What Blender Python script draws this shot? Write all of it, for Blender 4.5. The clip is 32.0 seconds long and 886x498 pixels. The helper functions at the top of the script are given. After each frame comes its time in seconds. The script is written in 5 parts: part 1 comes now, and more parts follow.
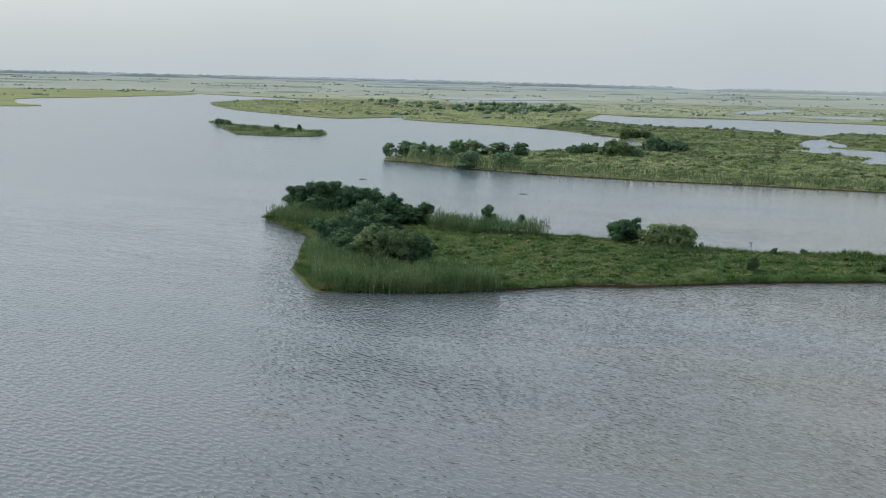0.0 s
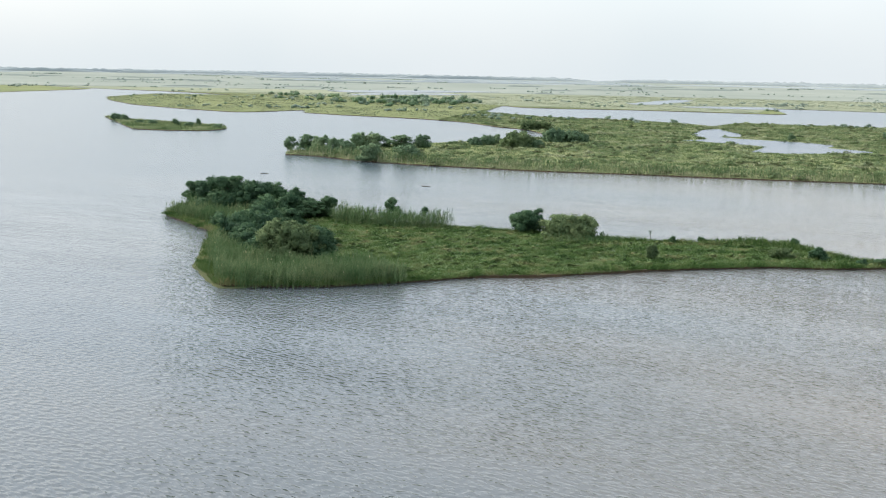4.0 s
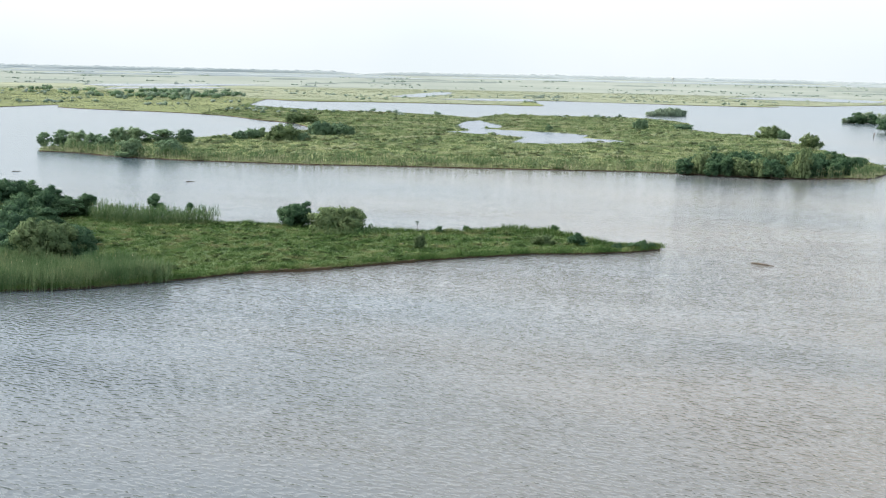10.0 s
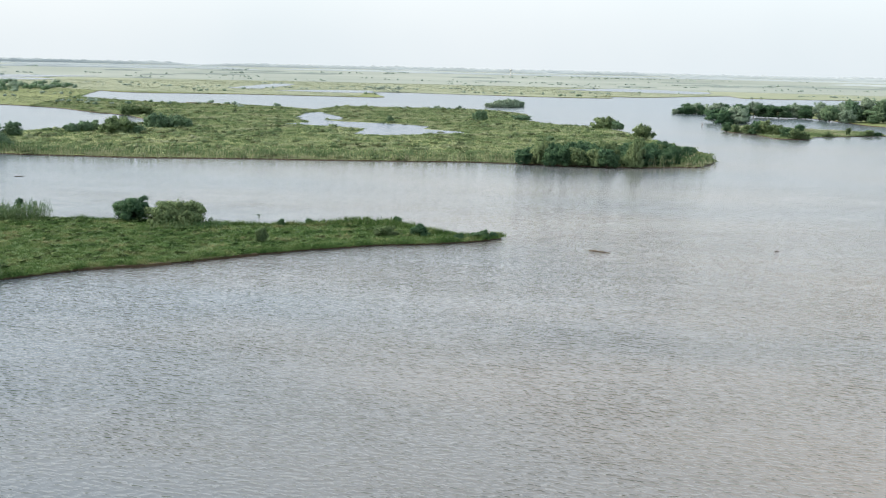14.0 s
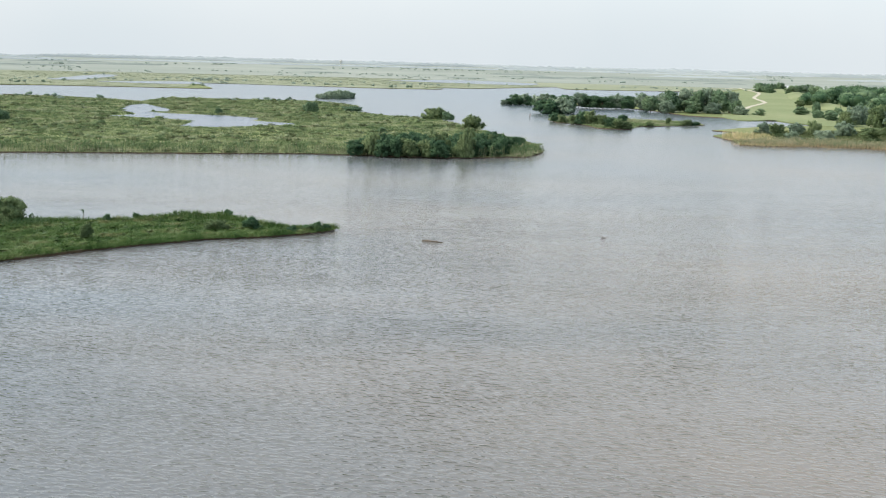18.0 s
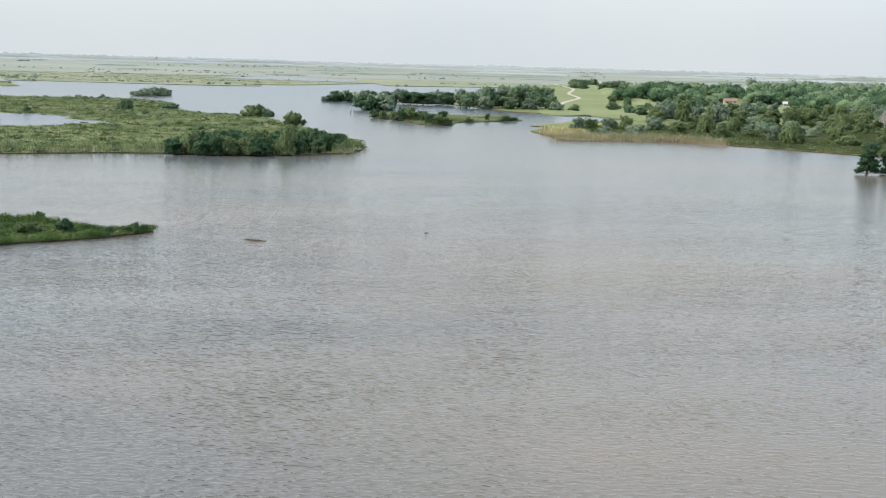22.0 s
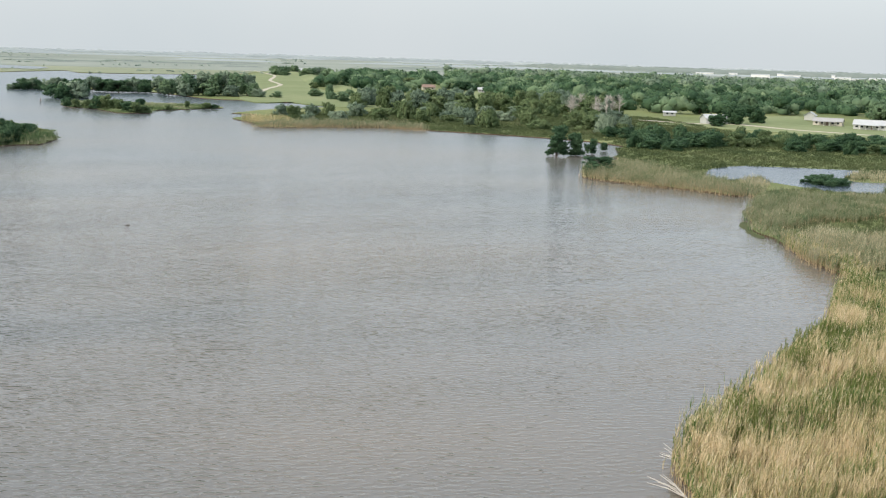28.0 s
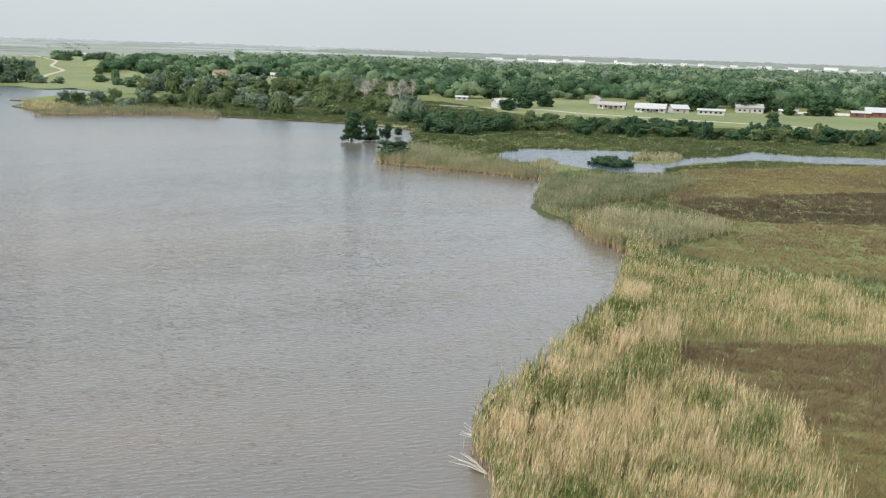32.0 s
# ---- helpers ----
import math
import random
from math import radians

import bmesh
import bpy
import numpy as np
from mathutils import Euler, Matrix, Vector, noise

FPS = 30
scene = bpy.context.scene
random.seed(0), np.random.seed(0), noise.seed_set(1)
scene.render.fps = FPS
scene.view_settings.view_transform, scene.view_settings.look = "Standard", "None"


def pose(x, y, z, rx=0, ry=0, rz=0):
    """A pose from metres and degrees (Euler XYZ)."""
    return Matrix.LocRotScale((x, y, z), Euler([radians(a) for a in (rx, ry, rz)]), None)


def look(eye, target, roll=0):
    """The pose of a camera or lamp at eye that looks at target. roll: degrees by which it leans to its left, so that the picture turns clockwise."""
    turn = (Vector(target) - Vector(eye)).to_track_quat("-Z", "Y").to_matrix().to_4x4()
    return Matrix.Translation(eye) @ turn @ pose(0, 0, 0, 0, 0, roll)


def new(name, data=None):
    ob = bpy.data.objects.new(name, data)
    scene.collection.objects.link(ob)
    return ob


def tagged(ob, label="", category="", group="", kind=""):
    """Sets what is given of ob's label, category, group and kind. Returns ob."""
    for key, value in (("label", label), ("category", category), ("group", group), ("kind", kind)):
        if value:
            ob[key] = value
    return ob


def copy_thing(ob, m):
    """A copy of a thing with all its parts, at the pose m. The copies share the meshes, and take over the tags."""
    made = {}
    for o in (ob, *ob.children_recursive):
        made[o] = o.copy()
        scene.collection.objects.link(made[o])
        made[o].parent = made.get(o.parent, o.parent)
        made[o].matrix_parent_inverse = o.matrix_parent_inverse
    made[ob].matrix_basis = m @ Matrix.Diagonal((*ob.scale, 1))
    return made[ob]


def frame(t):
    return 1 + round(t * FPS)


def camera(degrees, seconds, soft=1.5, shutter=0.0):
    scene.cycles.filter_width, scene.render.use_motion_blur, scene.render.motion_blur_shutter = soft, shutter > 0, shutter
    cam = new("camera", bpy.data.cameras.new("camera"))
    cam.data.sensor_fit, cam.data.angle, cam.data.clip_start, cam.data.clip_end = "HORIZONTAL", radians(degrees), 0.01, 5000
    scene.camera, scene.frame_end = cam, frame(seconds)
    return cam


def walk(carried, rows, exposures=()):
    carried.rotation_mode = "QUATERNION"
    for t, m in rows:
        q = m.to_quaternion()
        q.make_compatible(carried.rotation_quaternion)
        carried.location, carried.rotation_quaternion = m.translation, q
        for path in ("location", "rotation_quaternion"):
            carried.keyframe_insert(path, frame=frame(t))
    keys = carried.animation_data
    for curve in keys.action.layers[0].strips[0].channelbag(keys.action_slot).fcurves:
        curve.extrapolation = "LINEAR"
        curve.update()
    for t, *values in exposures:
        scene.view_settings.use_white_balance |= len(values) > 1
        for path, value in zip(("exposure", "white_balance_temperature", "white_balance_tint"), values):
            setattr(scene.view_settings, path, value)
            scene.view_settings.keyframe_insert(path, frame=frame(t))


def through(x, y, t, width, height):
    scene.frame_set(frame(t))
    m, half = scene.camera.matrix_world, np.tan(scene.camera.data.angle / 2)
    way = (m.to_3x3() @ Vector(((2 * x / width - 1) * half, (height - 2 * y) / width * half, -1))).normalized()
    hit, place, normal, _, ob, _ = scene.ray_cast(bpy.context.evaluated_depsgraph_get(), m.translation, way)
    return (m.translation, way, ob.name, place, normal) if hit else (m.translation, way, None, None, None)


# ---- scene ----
# A hovering camera that turns slowly to its right over the marsh.
EYE = 32.0
cam = camera(40.98, 32.0, soft=1.15)
ROWS = [  # seconds, yaw, pitch, lean
    (0, 0.000, -8.311, -1.445),
    (0.5, -0.560, -8.330, -1.265),
    (1, -1.156, -8.373, -1.189),
    (1.5, -1.814, -8.425, -1.169),
    (2, -2.463, -8.472, -1.164),
    (2.5, -2.941, -8.512, -1.166),
    (4.5, -5.574, -8.578, -1.155),
    (5, -6.613, -8.587, -1.147),
    (5.5, -7.652, -8.604, -1.140),
    (6, -8.665, -8.615, -1.135),
    (6.5, -9.558, -8.602, -1.131),
    (7, -10.418, -8.575, -1.127),
    (7.5, -11.333, -8.558, -1.124),
    (8, -12.261, -8.558, -1.125),
    (8.5, -13.184, -8.572, -1.129),
    (9, -14.104, -8.602, -1.137),
    (9.5, -15.028, -8.642, -1.148),
    (10, -15.952, -8.679, -1.164),
    (10.5, -16.887, -8.697, -1.181),
    (11, -17.841, -8.700, -1.199),
    (11.5, -18.789, -8.711, -1.219),
    (12, -19.738, -8.738, -1.241),
    (12.5, -20.697, -8.776, -1.266),
    (13, -21.678, -8.822, -1.293),
    (13.5, -22.648, -8.874, -1.320),
    (14, -23.618, -8.922, -1.348),
    (14.5, -24.596, -8.962, -1.376),
    (16.5, -28.652, -9.111, -1.453),
    (17, -29.668, -9.142, -1.471),
    (17.5, -30.708, -9.152, -1.491),
    (18, -31.751, -9.144, -1.514),
    (18.5, -32.791, -9.132, -1.536),
    (19, -33.790, -9.120, -1.554),
    (19.5, -34.840, -9.104, -1.566),
    (20, -35.927, -9.086, -1.573),
    (20.5, -37.033, -9.072, -1.576),
    (21, -38.133, -9.073, -1.577),
    (21.5, -39.223, -9.082, -1.576),
    (22, -40.348, -9.082, -1.573),
    (22.5, -41.482, -9.061, -1.573),
    (23, -42.622, -9.024, -1.577),
    (23.5, -43.790, -8.998, -1.586),
    (24, -44.956, -8.985, -1.599),
    (24.5, -46.131, -8.974, -1.612),
    (25, -47.312, -8.970, -1.624),
    (25.5, -48.506, -8.983, -1.637),
    (27.5, -53.350, -9.226, -1.711),
    (28, -54.606, -9.307, -1.744),
    (28.5, -55.866, -9.381, -1.784),
    (29, -57.152, -9.440, -1.833),
    (29.5, -58.533, -9.487, -1.888),
    (30, -59.937, -9.529, -1.943),
    (30.5, -61.343, -9.572, -1.988),
    (31, -62.652, -9.613, -2.009),
    (31.5, -63.565, -9.653, -1.988),
    (32, -64.512, -9.698, -1.902),
]
EXPOSURES = [(0.0, -0.24, 6380, 8), (1.0, -0.17, 6400, 8), (2.5, 0.08, 6450, 9), (4.5, 0.42, 6550, 10), (6.0, 0.58, 6580, 10), (9.0, 0.56, 6550, 10), (13.0, 0.44, 6520, 10), (19.0, 0.23, 6500, 10), (25.0, 0.1, 6550, 10), (32.0, 0.02, 6600, 10)]
walk(cam, [(t, pose(0, 0, EYE, 0, 0, yaw) @ pose(0, 0, 0, 90 + pitch) @ pose(0, 0, 0, 0, 0, -lean)) for t, yaw, pitch, lean in ROWS], EXPOSURES)

# ---- daylight: bright hazy overcast, the sun veiled in the west ----
SUN_AZ, SUN_EL = 70.0, 46.0   # degrees west of the first view, degrees up
world = bpy.data.worlds.new("hazy_sky")
world.use_nodes = True
scene.world = world
wn, wl = world.node_tree.nodes, world.node_tree.links
wn.clear()
sky = wn.new("ShaderNodeTexSky")
sky.sky_type, sky.sun_disc = "NISHITA", False
sky.sun_elevation, sky.sun_rotation = radians(SUN_EL), radians(-SUN_AZ)
sky.dust_density, sky.air_density, sky.ozone_density = 6.0, 1.0, 1.0
veil = wn.new("ShaderNodeTexNoise")
veil.inputs["Scale"].default_value, veil.inputs["Detail"].default_value = 3.0, 4.0
ramp = wn.new("ShaderNodeValToRGB")
ramp.color_ramp.elements[0].position, ramp.color_ramp.elements[0].color = 0.3, (0.665, 0.745, 0.795, 1)
ramp.color_ramp.elements[1].position, ramp.color_ramp.elements[1].color = 0.7, (0.75, 0.805, 0.84, 1)
wl.new(veil.outputs["Fac"], ramp.inputs["Fac"])
blue, grey, both = wn.new("ShaderNodeBackground"), wn.new("ShaderNodeBackground"), wn.new("ShaderNodeAddShader")
wl.new(sky.outputs["Color"], blue.inputs["Color"])
wl.new(ramp.outputs["Color"], grey.inputs["Color"])
blue.inputs["Strength"].default_value, grey.inputs["Strength"].default_value = 0.09, 0.84
wl.new(blue.outputs[0], both.inputs[0])
wl.new(grey.outputs[0], both.inputs[1])
wl.new(both.outputs[0], wn.new("ShaderNodeOutputWorld").inputs["Surface"])
sun = new("sun", bpy.data.lights.new("sun", "SUN"))
sun.data.energy, sun.data.angle, sun.data.color = 2.5, radians(36), (1.0, 0.95, 0.88)
sun_from = Vector((-math.sin(radians(SUN_AZ)) * math.cos(radians(SUN_EL)), math.cos(radians(SUN_AZ)) * math.cos(radians(SUN_EL)), math.sin(radians(SUN_EL))))
sun.matrix_world = look(sun_from * 100, (0, 0, 0))


# ---- materials ----
def material(name, rough=0.8, spec=0.3):
    m = bpy.data.materials.new(name)
    m.use_nodes = True
    b = m.node_tree.nodes["Principled BSDF"]
    b.inputs["Roughness"].default_value = rough
    b.inputs["Specular IOR Level"].default_value = spec
    return m, m.node_tree.nodes, m.node_tree.links, b


def noise_node(nodes, links, scale, detail=4.0, source=None, stretch=None):
    """Noise in metres of the world (scale in 1/m)."""
    pos = nodes.new("ShaderNodeNewGeometry").outputs["Position"] if source is None else source
    if stretch:
        turn, mp = nodes.new("ShaderNodeMapping"), nodes.new("ShaderNodeMapping")
        turn.inputs["Rotation"].default_value[2] = radians(stretch[3])
        mp.inputs["Scale"].default_value = stretch[:3]
        links.new(pos, turn.inputs["Vector"])
        links.new(turn.outputs["Vector"], mp.inputs["Vector"])
        pos = mp.outputs["Vector"]
    n = nodes.new("ShaderNodeTexNoise")
    n.inputs["Scale"].default_value, n.inputs["Detail"].default_value = scale, detail
    links.new(pos, n.inputs["Vector"])
    return n.outputs["Fac"]


def ramp_node(nodes, links, fac, stops):
    r = nodes.new("ShaderNodeValToRGB")
    e = r.color_ramp.elements
    while len(e) < len(stops):
        e.new(0.5)
    for k, (at, c) in zip(e, stops):
        k.position, k.color = at, (*c, 1)
    links.new(fac, r.inputs["Fac"])
    return r.outputs["Color"]


def mix_node(nodes, links, a, b, fac, how="MIX"):
    m = nodes.new("ShaderNodeMix")
    m.data_type, m.blend_type = "RGBA", how
    for sock, v in ((m.inputs["Factor"], fac), (m.inputs["A"], a), (m.inputs["B"], b)):
        if isinstance(v, (int, float)):
            sock.default_value = v
        elif isinstance(v, tuple):
            sock.default_value = (*v, 1)
        else:
            links.new(v, sock)
    return m.outputs["Result"]


def bump(nodes, links, bsdf, height, strength, distance):
    b = nodes.new("ShaderNodeBump")
    b.inputs["Strength"].default_value, b.inputs["Distance"].default_value = strength, distance
    links.new(height, b.inputs["Height"])
    links.new(b.outputs["Normal"], bsdf.inputs["Normal"])
    return b


def two_tone(name, dark, mid, light, big, small, rough=0.85, relief=0.5, depth=0.2, spec=0.2):
    """Colour that wanders at two scales, with relief at the smaller."""
    m, n, l, b = material(name, rough, spec)
    f1, f2 = noise_node(n, l, big), noise_node(n, l, small, 6)
    c1 = ramp_node(n, l, f1, [(0.3, dark), (0.5, mid), (0.7, light)])
    c2 = ramp_node(n, l, f2, [(0.3, dark), (0.55, mid), (0.75, light)])
    l.new(mix_node(n, l, c1, c2, 0.5), b.inputs["Base Color"])
    bump(n, l, b, f2, relief, depth)
    return m


def leaf_material(name, stops, rough=0.6, spread=0.6, through=0.25, patch=0.09, gain=1.9):
    """Leaves: each island of the mesh takes its own tone; a little light passes through."""
    m, n, l, b = material(name, rough, 0.06)
    g = n.new("ShaderNodeNewGeometry")
    o = n.new("ShaderNodeObjectInfo")
    fac = None
    for value, weight in ((noise_node(n, l, patch, 3), gain), (g.outputs["Random Per Island"], spread), (o.outputs["Random"], 0.3)):
        k = n.new("ShaderNodeMath")
        k.operation = "MULTIPLY_ADD"
        l.new(value, k.inputs[0])
        k.inputs[1].default_value = weight
        if fac is None:
            k.inputs[2].default_value = 0.5 - (gain + spread + 0.3) / 2
        else:
            l.new(fac, k.inputs[2])
        fac = k.outputs[0]
    col = ramp_node(n, l, fac, stops)
    l.new(col, b.inputs["Base Color"])
    tr = n.new("ShaderNodeBsdfTranslucent")
    l.new(col, tr.inputs["Color"])
    mx = n.new("ShaderNodeMixShader")
    mx.inputs["Fac"].default_value = through
    l.new(b.outputs[0], mx.inputs[1])
    l.new(tr.outputs[0], mx.inputs[2])
    l.new(mx.outputs[0], n["Material Output"].inputs["Surface"])
    return m


def water_material(name, tones, breeze):
    m, n, l, b = material(name, 0.1, 0.85)
    b.inputs["IOR"].default_value = 1.33
    # silt noise, a tan plume towards the reed shore; bluer with distance from the origin
    silt = noise_node(n, l, 0.007, 3, stretch=(1, 2.2, 1, 35))
    sep = n.new("ShaderNodeSeparateXYZ")
    l.new(n.new("ShaderNodeNewGeometry").outputs["Position"], sep.inputs[0])
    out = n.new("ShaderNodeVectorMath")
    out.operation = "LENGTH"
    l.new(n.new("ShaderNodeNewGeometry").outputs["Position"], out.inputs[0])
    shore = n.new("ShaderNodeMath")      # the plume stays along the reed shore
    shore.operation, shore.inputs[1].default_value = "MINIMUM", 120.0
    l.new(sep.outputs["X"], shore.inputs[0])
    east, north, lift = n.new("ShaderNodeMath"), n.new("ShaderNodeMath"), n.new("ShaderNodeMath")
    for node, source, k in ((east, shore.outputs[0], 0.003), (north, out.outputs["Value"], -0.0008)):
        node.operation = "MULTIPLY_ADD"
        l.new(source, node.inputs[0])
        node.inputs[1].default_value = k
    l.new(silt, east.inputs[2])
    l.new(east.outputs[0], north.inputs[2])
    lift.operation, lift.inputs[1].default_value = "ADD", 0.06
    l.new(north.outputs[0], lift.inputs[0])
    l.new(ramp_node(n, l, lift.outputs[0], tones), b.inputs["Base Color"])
    # crests lie across the south-west breeze: chop, longer wind waves and a fine ripple, heights in metres
    far = n.new("ShaderNodeVectorMath")
    far.operation = "LENGTH"
    l.new(n.new("ShaderNodeNewGeometry").outputs["Position"], far.inputs[0])

    def ranged(source, a, b, c, d):
        r = n.new("ShaderNodeMapRange")
        for k, v in (("From Min", a), ("From Max", b), ("To Min", c), ("To Max", d)):
            r.inputs[k].default_value = v
        l.new(source, r.inputs["Value"])
        return r.outputs[0]

    def math2(how, a, b):
        k = n.new("ShaderNodeMath")
        k.operation = how
        for sock, v in zip(k.inputs, (a, b)):
            if isinstance(v, (int, float)):
                sock.default_value = v
            else:
                l.new(v, sock)
        return k.outputs[0]

    chop = math2("POWER", noise_node(n, l, 1.55, 0.6, stretch=(0.7, 1.3, 1.0, 47)), 1.8)
    cross = noise_node(n, l, 2.6, 1.0, stretch=(0.7, 1.2, 1.0, 25))
    swell = math2("POWER", noise_node(n, l, 0.3, 1.5, stretch=(0.5, 1.25, 1.0, 42)), 1.6)
    height = math2("ADD", math2("MULTIPLY", chop, 0.25 * breeze), math2("MULTIPLY", cross, 0.02 * breeze))
    height = math2("ADD", height, math2("MULTIPLY", swell, math2("MULTIPLY", ranged(far.outputs["Value"], 120, 260, 0.04, 0.45), breeze)))
    # gusts ruffle the open bayou in patches and streaks; farther off it lies calmer
    calm = ranged(noise_node(n, l, 0.012, 3, stretch=(1, 3, 1, 25)), 0.36, 0.62, 0.65, 1.0)
    gust = ranged(noise_node(n, l, 0.07, 3, stretch=(0.5, 1.6, 1, 35)), 0.35, 0.65, 0.75, 1.0)
    lee = ranged(far.outputs["Value"], 110, 380, 1.0, 0.25 if breeze == 1.0 else 0.8)
    cove = ranged(math2("SUBTRACT", sep.outputs["Y"], math2("MULTIPLY", sep.outputs["X"], 0.35)), 0, 65, 0.5, 1.0)      # sheltered by the reed shore
    bm = bump(n, l, b, height, 1.0, 1.0)
    l.new(math2("MULTIPLY", math2("MULTIPLY", calm, gust), math2("MULTIPLY", lee, cove)), bm.inputs["Strength"])
    l.new(ranged(far.outputs["Value"], 110, 380, 0.05, 0.2 if breeze > 0.5 else 0.1), b.inputs["Roughness"])
    return m


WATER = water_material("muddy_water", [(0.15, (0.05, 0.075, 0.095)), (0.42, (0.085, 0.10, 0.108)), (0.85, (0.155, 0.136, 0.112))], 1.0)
POND = water_material("still_pond_water", [(0.0, (0.05, 0.07, 0.10)), (1.0, (0.075, 0.10, 0.13))], 0.7)
MARSH = two_tone("marsh_grass_ground", (0.09, 0.115, 0.04), (0.15, 0.18, 0.07), (0.22, 0.23, 0.10), 0.012, 0.35, relief=0.9, depth=0.5)
ISLE_GRASS = two_tone("island_grass_ground", (0.05, 0.085, 0.03), (0.075, 0.12, 0.045), (0.11, 0.15, 0.06), 0.03, 0.8, relief=0.9, depth=0.3)
MUD = two_tone("wet_mud_bank", (0.045, 0.03, 0.018), (0.085, 0.058, 0.035), (0.14, 0.095, 0.055), 0.1, 1.5, rough=0.55)
# straw green, paled in the colour for the haze over the plain
FAR_MARSH = two_tone("haze_pale_straw_marsh", (0.15, 0.175, 0.11), (0.21, 0.235, 0.155), (0.27, 0.29, 0.20), 0.004, 0.03, relief=0.3, depth=0.5)
# these three carry the haze of the distance in their base colours
HAZE_PLAIN = two_tone("haze_tinted_plain", (0.20, 0.23, 0.205), (0.25, 0.28, 0.25), (0.30, 0.325, 0.29), 0.0014, 0.006, rough=0.95, relief=0.0, spec=0.0)
HAZE_WOOD = two_tone("haze_tinted_trees", (0.27, 0.31, 0.32), (0.295, 0.335, 0.345), (0.325, 0.365, 0.37), 0.002, 0.02, rough=0.95, relief=0.0, spec=0.0)
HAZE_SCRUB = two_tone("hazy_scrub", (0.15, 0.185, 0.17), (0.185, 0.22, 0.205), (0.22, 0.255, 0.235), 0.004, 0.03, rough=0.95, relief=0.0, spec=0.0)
MOWN = two_tone("mown_grass", (0.125, 0.16, 0.068), (0.175, 0.21, 0.098), (0.23, 0.25, 0.132), 0.012, 0.2, relief=0.3, depth=0.1)
GRAVEL = two_tone("pale_shell_gravel", (0.34, 0.31, 0.25), (0.42, 0.39, 0.32), (0.5, 0.47, 0.4), 0.2, 3.0, relief=0.3, depth=0.05)

# ---- the large structure: water and land ----
REACH = 4900.0


def wobbled(points, step, rough, seed, closed=True):
    """A smooth curve through plan points, subdivided to the step and roughened along its normal."""
    pts = [Vector((x, y, 0)) for x, y in points]
    n, out = len(pts), []
    for i in range(n if closed else n - 1):
        if closed:
            p0, p1, p2, p3 = pts[i - 1], pts[i], pts[(i + 1) % n], pts[(i + 2) % n]
        else:
            p0, p1, p2, p3 = pts[max(i - 1, 0)], pts[i], pts[i + 1], pts[min(i + 2, n - 1)]
        k = max(1, min(60, int((p2 - p1).length / step)))
        for j in range(k):
            t = j / k
            a = 0.5 * (2 * p1 + (p2 - p0) * t + (2 * p0 - 5 * p1 + 4 * p2 - p3) * t * t + (3 * p1 - p0 - 3 * p2 + p3) * t ** 3)
            straight = p1.lerp(p2, t)
            a = straight.lerp(a, 0.6)
            w = noise.noise_vector((a.x / (step * 4) + seed, a.y / (step * 4), seed * 3.1))
            w2 = noise.noise_vector((a.x / (step * 1.3) + seed, a.y / (step * 1.3), seed * 1.7))
            out.append((a.x + rough * (w.x + 0.5 * w2.x), a.y + rough * (w.y + 0.5 * w2.y)))
    if not closed:
        out.append(tuple(points[-1]))
    return out


def slab(name, outline, top, bottom, mats, label, category, kind="structure", crown=None):
    """Ground with a flat top and a bank down to the bottom."""
    from mathutils.geometry import tessellate_polygon
    area = sum(outline[i - 1][0] * outline[i][1] - outline[i][0] * outline[i - 1][1] for i in range(len(outline)))
    if area < 0:
        outline = outline[::-1]
    n = len(outline)
    verts = [(x, y, top) for x, y in outline] + [(x, y, bottom) for x, y in outline]
    tris = tessellate_polygon([[Vector((x, y, 0)) for x, y in outline]])
    faces = []
    for a, b, c in tris:
        (ax, ay), (bx, by), (cx, cy) = outline[a], outline[b], outline[c]
        faces.append((a, b, c) if (bx - ax) * (cy - ay) - (by - ay) * (cx - ax) > 0 else (a, c, b))
    k = len(faces)
    faces += [(i, i + n, (i + 1) % n + n, (i + 1) % n) for i in range(n)]
    me = bpy.data.meshes.new(name)
    me.from_pydata(verts, [], faces)
    for m in mats:
        me.materials.append(m)
    if len(mats) > 1:
        me.polygons.foreach_set("material_index", [0] * k + [1] * n)
    me.update()
    return tagged(new(name, me), label, category, kind=kind)


def disc(r, n=96):
    return [(r * math.cos(2 * math.pi * i / n), r * math.sin(2 * math.pi * i / n)) for i in range(n)]


# plan outlines, metres
ISLAND = [(-39, 258), (-33, 247), (-29, 238), (-26, 232), (-25, 217), (-24, 201), (-23, 191), (-20, 179), (-18, 173), (-11, 173), (-6, 173), (3, 175), (11, 178), (20, 182), (30, 183), (39, 186), (49, 189), (60, 191), (70, 193), (80, 192), (91, 193), (97, 196), (93, 198), (88, 202), (86, 210), (84, 219), (78, 222), (68, 220), (58, 222), (48, 227), (35, 234), (21, 240), (8, 247), (-5, 259), (-16, 265), (-27, 271), (-36, 269)]
SMALL_ISLE = [(-147, 741), (-134, 698), (-121, 653), (-106, 604), (-88, 596), (-71, 598), (-63, 614), (-64, 638), (-71, 653), (-92, 670), (-111, 688), (-132, 715)]
MARSH_SHORE = [(-23, 443), (-11, 435), (2, 419), (13, 409), (29, 399), (47, 390), (64, 382), (82, 378), (105, 370), (125, 363), (143, 358), (160, 353), (176, 344), (190, 334), (205, 325), (214, 323), (225, 324), (230, 322), (247, 335), (258, 350), (269, 369), (280, 398), (294, 441), (314, 497), (324, 535), (322, 551), (315, 568), (316, 603), (326, 642), (354, 678), (359, 701), (359, 751), (304, 782), (269, 797), (232, 742), (224, 774), (198, 815), (170, 849)]
